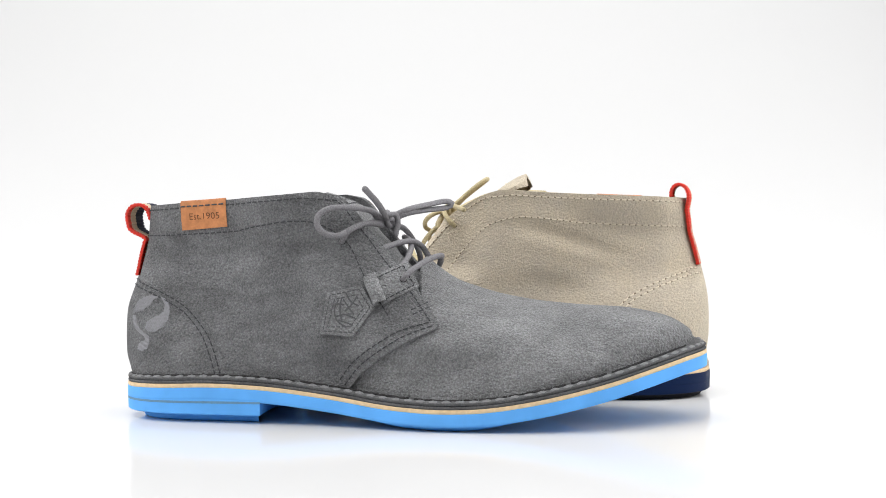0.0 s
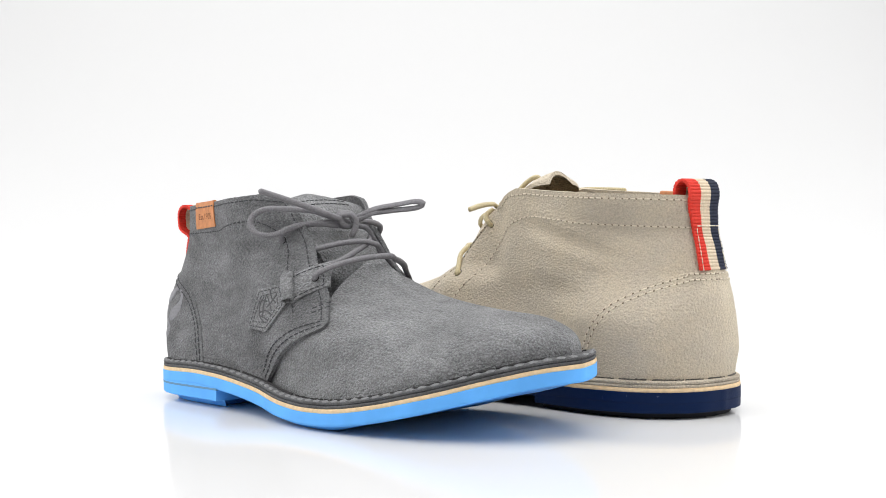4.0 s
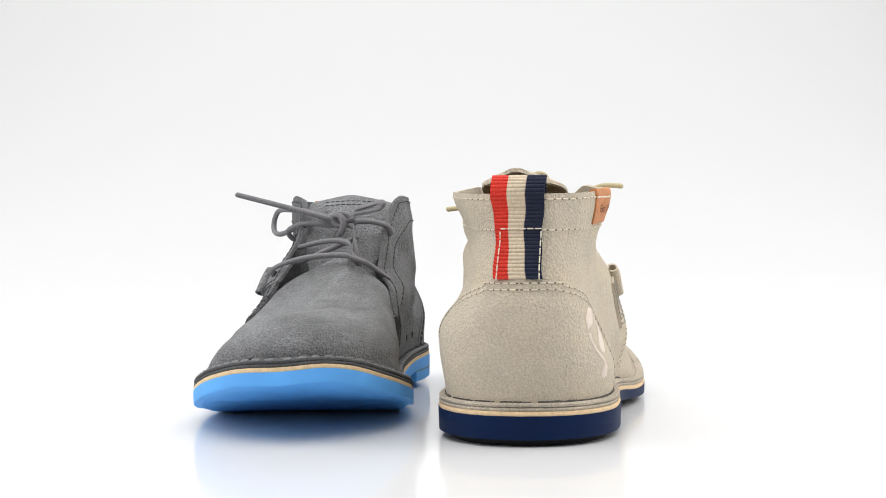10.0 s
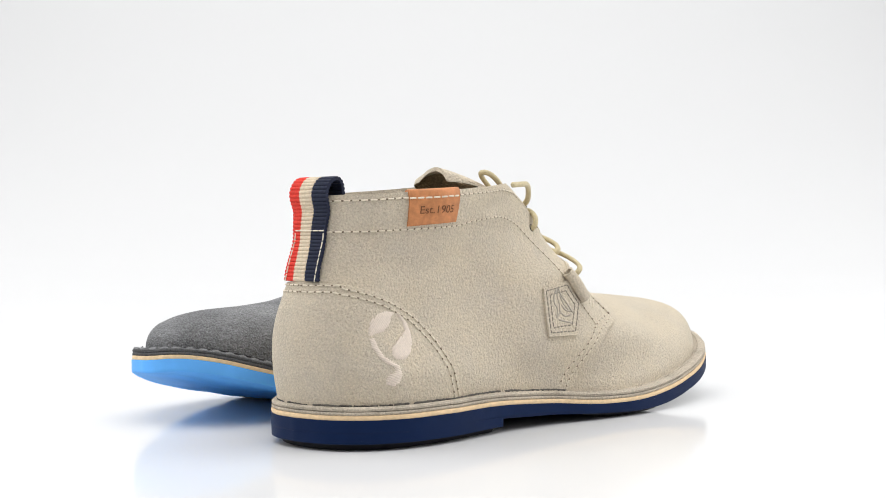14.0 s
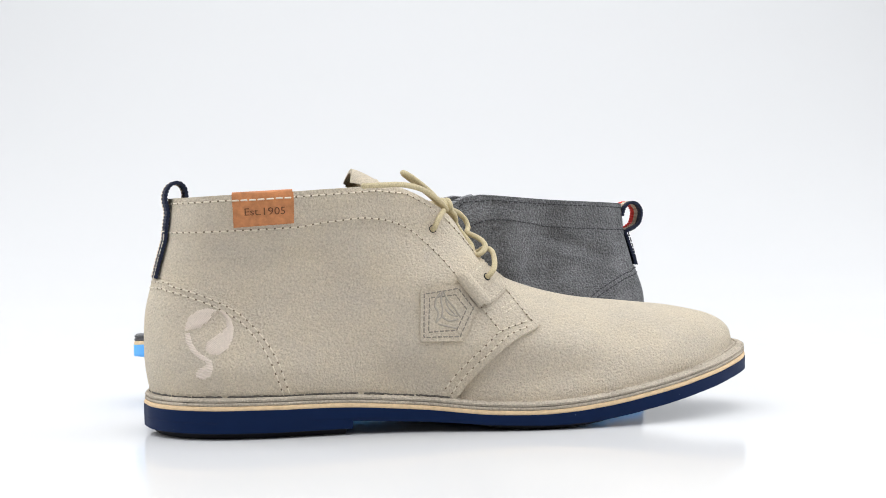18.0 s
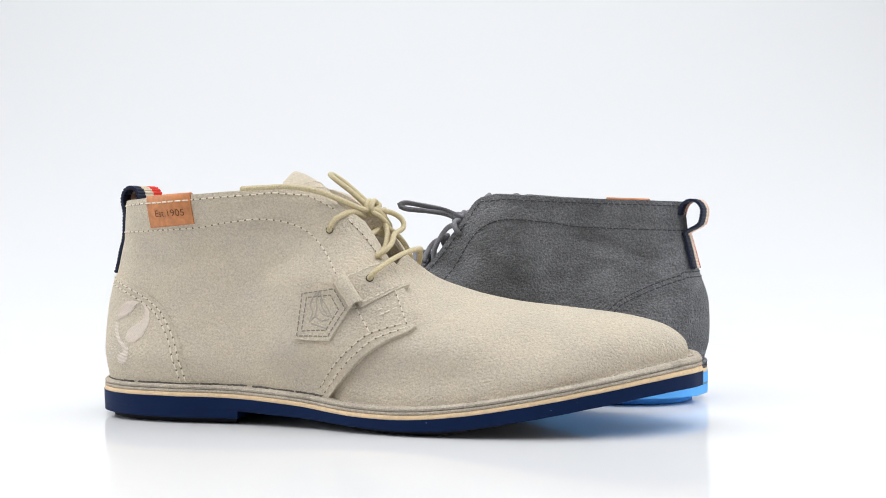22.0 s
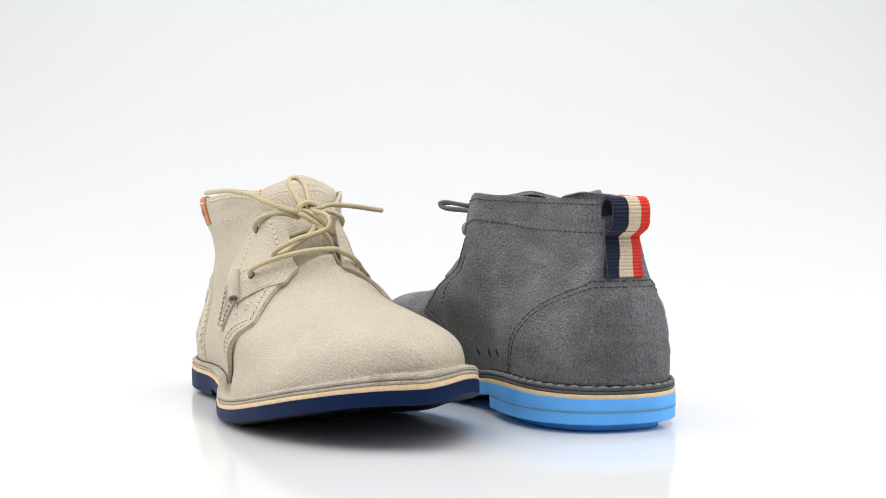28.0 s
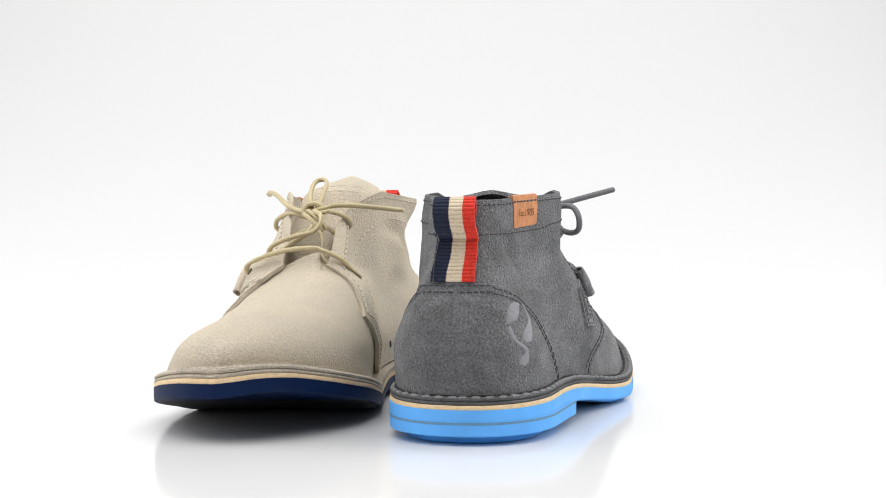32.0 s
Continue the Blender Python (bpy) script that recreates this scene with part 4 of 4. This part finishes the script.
BEIGE_LACES = [
    ("lace_end", [(97, -44, 115.5), (107, -41, 116), (118, -35, 116.2), (129, -27, 114), (139, -17, 109), (144, -8, 105.5), (147, -1, 104)]),
    ("lace_end", [(148, 2, 105.5), (146, 14, 107.6), (142, 28, 108), (137, 45, 106.8), (130, 62, 105)]),
    ("bow", [(146, 0, 105), (139, -3.8, 112.5), (131, -5.6, 119), (126, -4.2, 122.6), (125.5, 0.4, 122.8), (130.5, 2.8, 119.2), (138.5, 2.6, 112.6), (146, 2.5, 106)]),
    ("knot", coil(144.5, 1.0, 105.8, 4.6, 3.6, 2.5, 1.8, 0.4)),
    ("knot", [(147, -3, 105.5), (149.5, 0.5, 104.3), (151.5, 5, 100.5), (152.3, 9.5, 96.8), (152, 12, 95)]),
    ("knot", [(148.5, -3.4, 103.5), (151, -0.5, 101.5), (152.8, 4, 97.5), (153, 7.5, 94.5)]),
    ("bow", [(149, 2, 105), (155, 7, 103), (159, 9, 99.5), (160, 7, 95.5), (158, 2, 93), (160, -5, 91), (162, -11, 88.5), (161.5, -16, 85.5), (158, -17, 82.5), (156.5, -13, 82.5), (157, -7, 87), (154, 1, 94), (151, 3, 100)]),
    ("strand", [(144, -3, 101.5), (143, -9, 103.5), (141, -16, 103.5), (137, -23, 100), ("eye", -1, 1)]),
    ("strand", [(150, 6, 104), (149, 14, 105), (147.5, 22, 104), (145, 29, 101), ("eye", 1, 1)]),
    ("strand", [(143.5, -20, 85), (147, -13, 89), (149, -5, 93), (149.5, 5, 95.5), (148.5, 15, 95.5), (146, 23, 92)]),
    ("strand", [(152, 3, 97), (157, 8, 91.5), (161, 13, 85.5), (163, 18, 79), (161, 22, 74)]),
    ("strand", [("eye", -1, 0), (162, -25, 76.0), (166, -14, 81.5), (168.5, 0, 84.6), (168, 14, 84.4), (165, 25, 81), (161.5, 31.5, 76), ("eye", 1, 0)]),
]
EMBOSS_STAR = [[(127, 61), (125.3, 56.7), (127, 50.8), (132.2, 47.4)], [(128.5, 62), (128, 56.7), (129.4, 50.8)], [(126.4, 52.8), (130.6, 53.8), (136.4, 51.9)], [(128, 50.8), (131.4, 49.9), (135.6, 48.4)], [(129.4, 61.2), (132.2, 57.7), (135.6, 53.8)], [(131, 55.8), (133.9, 58.7), (136.4, 62.6)], [(125.6, 59.2), (129.8, 58.7)], [(130.6, 64.5), (133, 60.5), (137.5, 58)]]
EMBOSS_CREST = [[(133.7, 64), (131.6, 61.1), (131, 57.8), (132.5, 55), (131.2, 50.7)], [(132, 62), (135, 63.5)], [(135, 64.9), (134, 60.7), (134.6, 56.9), (134.1, 53.1)], [(131.2, 50.7), (134.1, 52.9), (137.4, 51.2), (141.6, 51.7)], [(132.5, 49.8), (136.2, 48.9), (140.8, 47.9)], [(135.4, 64.9), (137, 61.1), (139.9, 57.4), (142.8, 52.6)], [(136.2, 61.1), (137.4, 57.4), (140.3, 54)], [(136.2, 56.4), (138.3, 54), (141.6, 53.1)]]

grey_boot = boot("desert_boot", "grey suede desert boot with a light blue rubber sole", PLACE_GREY, dict(
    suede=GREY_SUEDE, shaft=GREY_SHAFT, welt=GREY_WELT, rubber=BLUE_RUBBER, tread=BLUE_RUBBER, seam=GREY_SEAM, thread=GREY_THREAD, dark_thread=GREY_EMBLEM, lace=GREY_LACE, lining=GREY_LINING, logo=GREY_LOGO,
    stripes=(RED_WEB, CREAM_WEB, NAVY_WEB), loop_thread=GREY_THREAD, emblem=GREY_EMBLEM, emboss=EMBOSS_STAR, welt_thread=GREY_WELT_THREAD, hole=None,
    thread_r=0.34, stretch=0.9715, tall=0.965, vents=((82.0, 32.0), (96.0, 31.0), (115.0, 30.0)), corner=((22, 54, 85), (0.08, 0.13, 0.32)), creases=[(1, 70, 92, 28, 78, 1.2, 4.0), (-1, 24, 92, 44, 76, 1.2, 4.0), (-1, 88, 74, 118, 90, 0.8, 5.0), (1, 96, 62, 128, 84, 1.0, 5.0)], gape=(1.5, 7.5), waist=[(0.31, (4, 20, 62, 105), (38, 80, 150, 160)), (-0.11, (75, 100, 135, 160), (35, 60, 100, 118))], instep=(8.0, 1.5), cant=4.6, breast=86, sole_dz=[0.0] * 12, counter=2.6, toe=0.0, gap=GAP_DARK, gap_end=300, label_at=(-2.6, 0.6), tread_in=9.0, tread_h=3.6, pitch=3.4, front=FRONT_GREY, band=[(80, 99.3), (97, 101.5), (110, 101), (120.6, 96), (129, 88), (136.6, 76), (145, 63.5), (153, 52.5)], patch=[(121, 64.8), (118.5, 44.2), (136, 42.6), (145.5, 57.2), (138, 68.2)], strap=[(141.5, 71.3), (155.5, 79.0), (163.8, 66.4), (149, 58.3)], roll=((141.5, 72.3), (148.2, 58.9)), welt_in=1.7, welt_up=-0.9, eyelets={-1: [(156.5, 70.2), (125, 91)], 1: [(158.5, 69.0), (135.5, 93.5)]}, logo_at=(-5.8, 3.6), welt_pitch=6.6, welt_dash=0.80, welt_r=1.0, curl=2.0,
    tongue=[(116, 5, 113.5), (109, 5, 116)],
    loop_free=93.0, loop=[(2.4, 97.5), (0.6, 101.5), (0.2, 106.5), (3.0, 110.6), (7.5, 111.2), (11.0, 108.5), (12.8, 103)], loop_y=1.6, lean=-2.8,
    laces=GREY_LACES, lace_r=1.55, lace_label="round grey cotton shoelace tied in a bow"))
beige_boot = boot("desert_boot", "beige suede desert boot with a navy rubber sole", PLACE_BEIGE, dict(
    suede=BEIGE_SUEDE, shaft=BEIGE_SUEDE, welt=BEIGE_WELT, rubber=NAVY_RUBBER, tread=BLACK_HEEL, seam=None, thread=BEIGE_THREAD, dark_thread=TAUPE_THREAD, lace=BEIGE_LACE, lining=BEIGE_LINING, logo=BEIGE_LOGO,
    stripes=(NAVY_WEB, CREAM_WEB, RED_WEB), loop_thread=BEIGE_THREAD, emblem=CREST_THREAD, emboss=EMBOSS_CREST, welt_thread=BEIGE_WELT, hole=PRICKED,
    thread_r=0.36, stretch=1.02, tall=1.0, vents=((81.0, 33.0), (95.0, 32.0), (112.0, 31.0)), corner=((22, 35, 55, 78, 95, 110), (-0.04, -0.10, 0.01, 0.03, -0.06, -0.14)), creases=[(1, 100, 96, 46, 79, 1.5, 4.0), (-1, 84, 104, 112, 109, 0.9, 3.0), (-1, 96, 70, 122, 84, 0.8, 5.0), (1, 60, 58, 100, 66, 0.8, 5.0)], gape=(2.0, 7.5), waist=[(0.18, (48, 100, 120, 165), (32, 62, 108, 145)), (0.30, (2, 14, 46, 88), (46, 74, 88, 112)), (-0.05, (5, 18, 45, 65), (22, 42, 78, 98))], instep=(8.0, 2.0), cant=0.0, breast=92, sole_dz=[-2.2, -3.4, -4.4, -3.6, -2.2, -1.8, -1.0, 0.0, 0.0, -1.2, -3.4, -6.0], counter=1.0, toe=-1.6, gap=GAP_BEIGE, gap_end=128, label_at=(0.0, 0.0), tread_in=5.0, tread_h=3.0, pitch=3.5, front=FRONT_BEIGE, band=[(80, 99.0), (95, 100.6), (103, 100.6), (113, 98.8), (123, 94.0), (134, 83.5), (143, 71.5), (153, 57.5), (162, 45.5)], patch=[(124.5, 65.2), (123.5, 43.0), (143.0, 42.2), (151.0, 56.7), (143.3, 67.8)], strap=[(144.5, 71.5), (158.5, 80.0), (172.0, 66.0), (155.5, 57.0)], roll=((143.8, 71.6), (153.8, 57.9)), welt_in=4.6, welt_up=-0.3, eyelets={-1: [(156.5, 70.2), (133.5, 94.5)], 1: [(157, 69.0), (140.5, 96.0)]}, logo_at=(0, 0), welt_pitch=3.4, welt_dash=0.85, welt_r=0.5, curl=4.0,
    tongue=[(115, 7, 117.0), (106, 9, 122.5), (101, 9.5, 124.5)],
    loop_free=104.0, loop=[(10.0, 111.5), (12.0, 116.6), (16, 118.2), (19.2, 114.8), (19.5, 106)], loop_y=1.0, lean=1.0,
    laces=BEIGE_LACES, lace_r=1.35, lace_label="round waxed sand-coloured shoelace tied in a knot"))


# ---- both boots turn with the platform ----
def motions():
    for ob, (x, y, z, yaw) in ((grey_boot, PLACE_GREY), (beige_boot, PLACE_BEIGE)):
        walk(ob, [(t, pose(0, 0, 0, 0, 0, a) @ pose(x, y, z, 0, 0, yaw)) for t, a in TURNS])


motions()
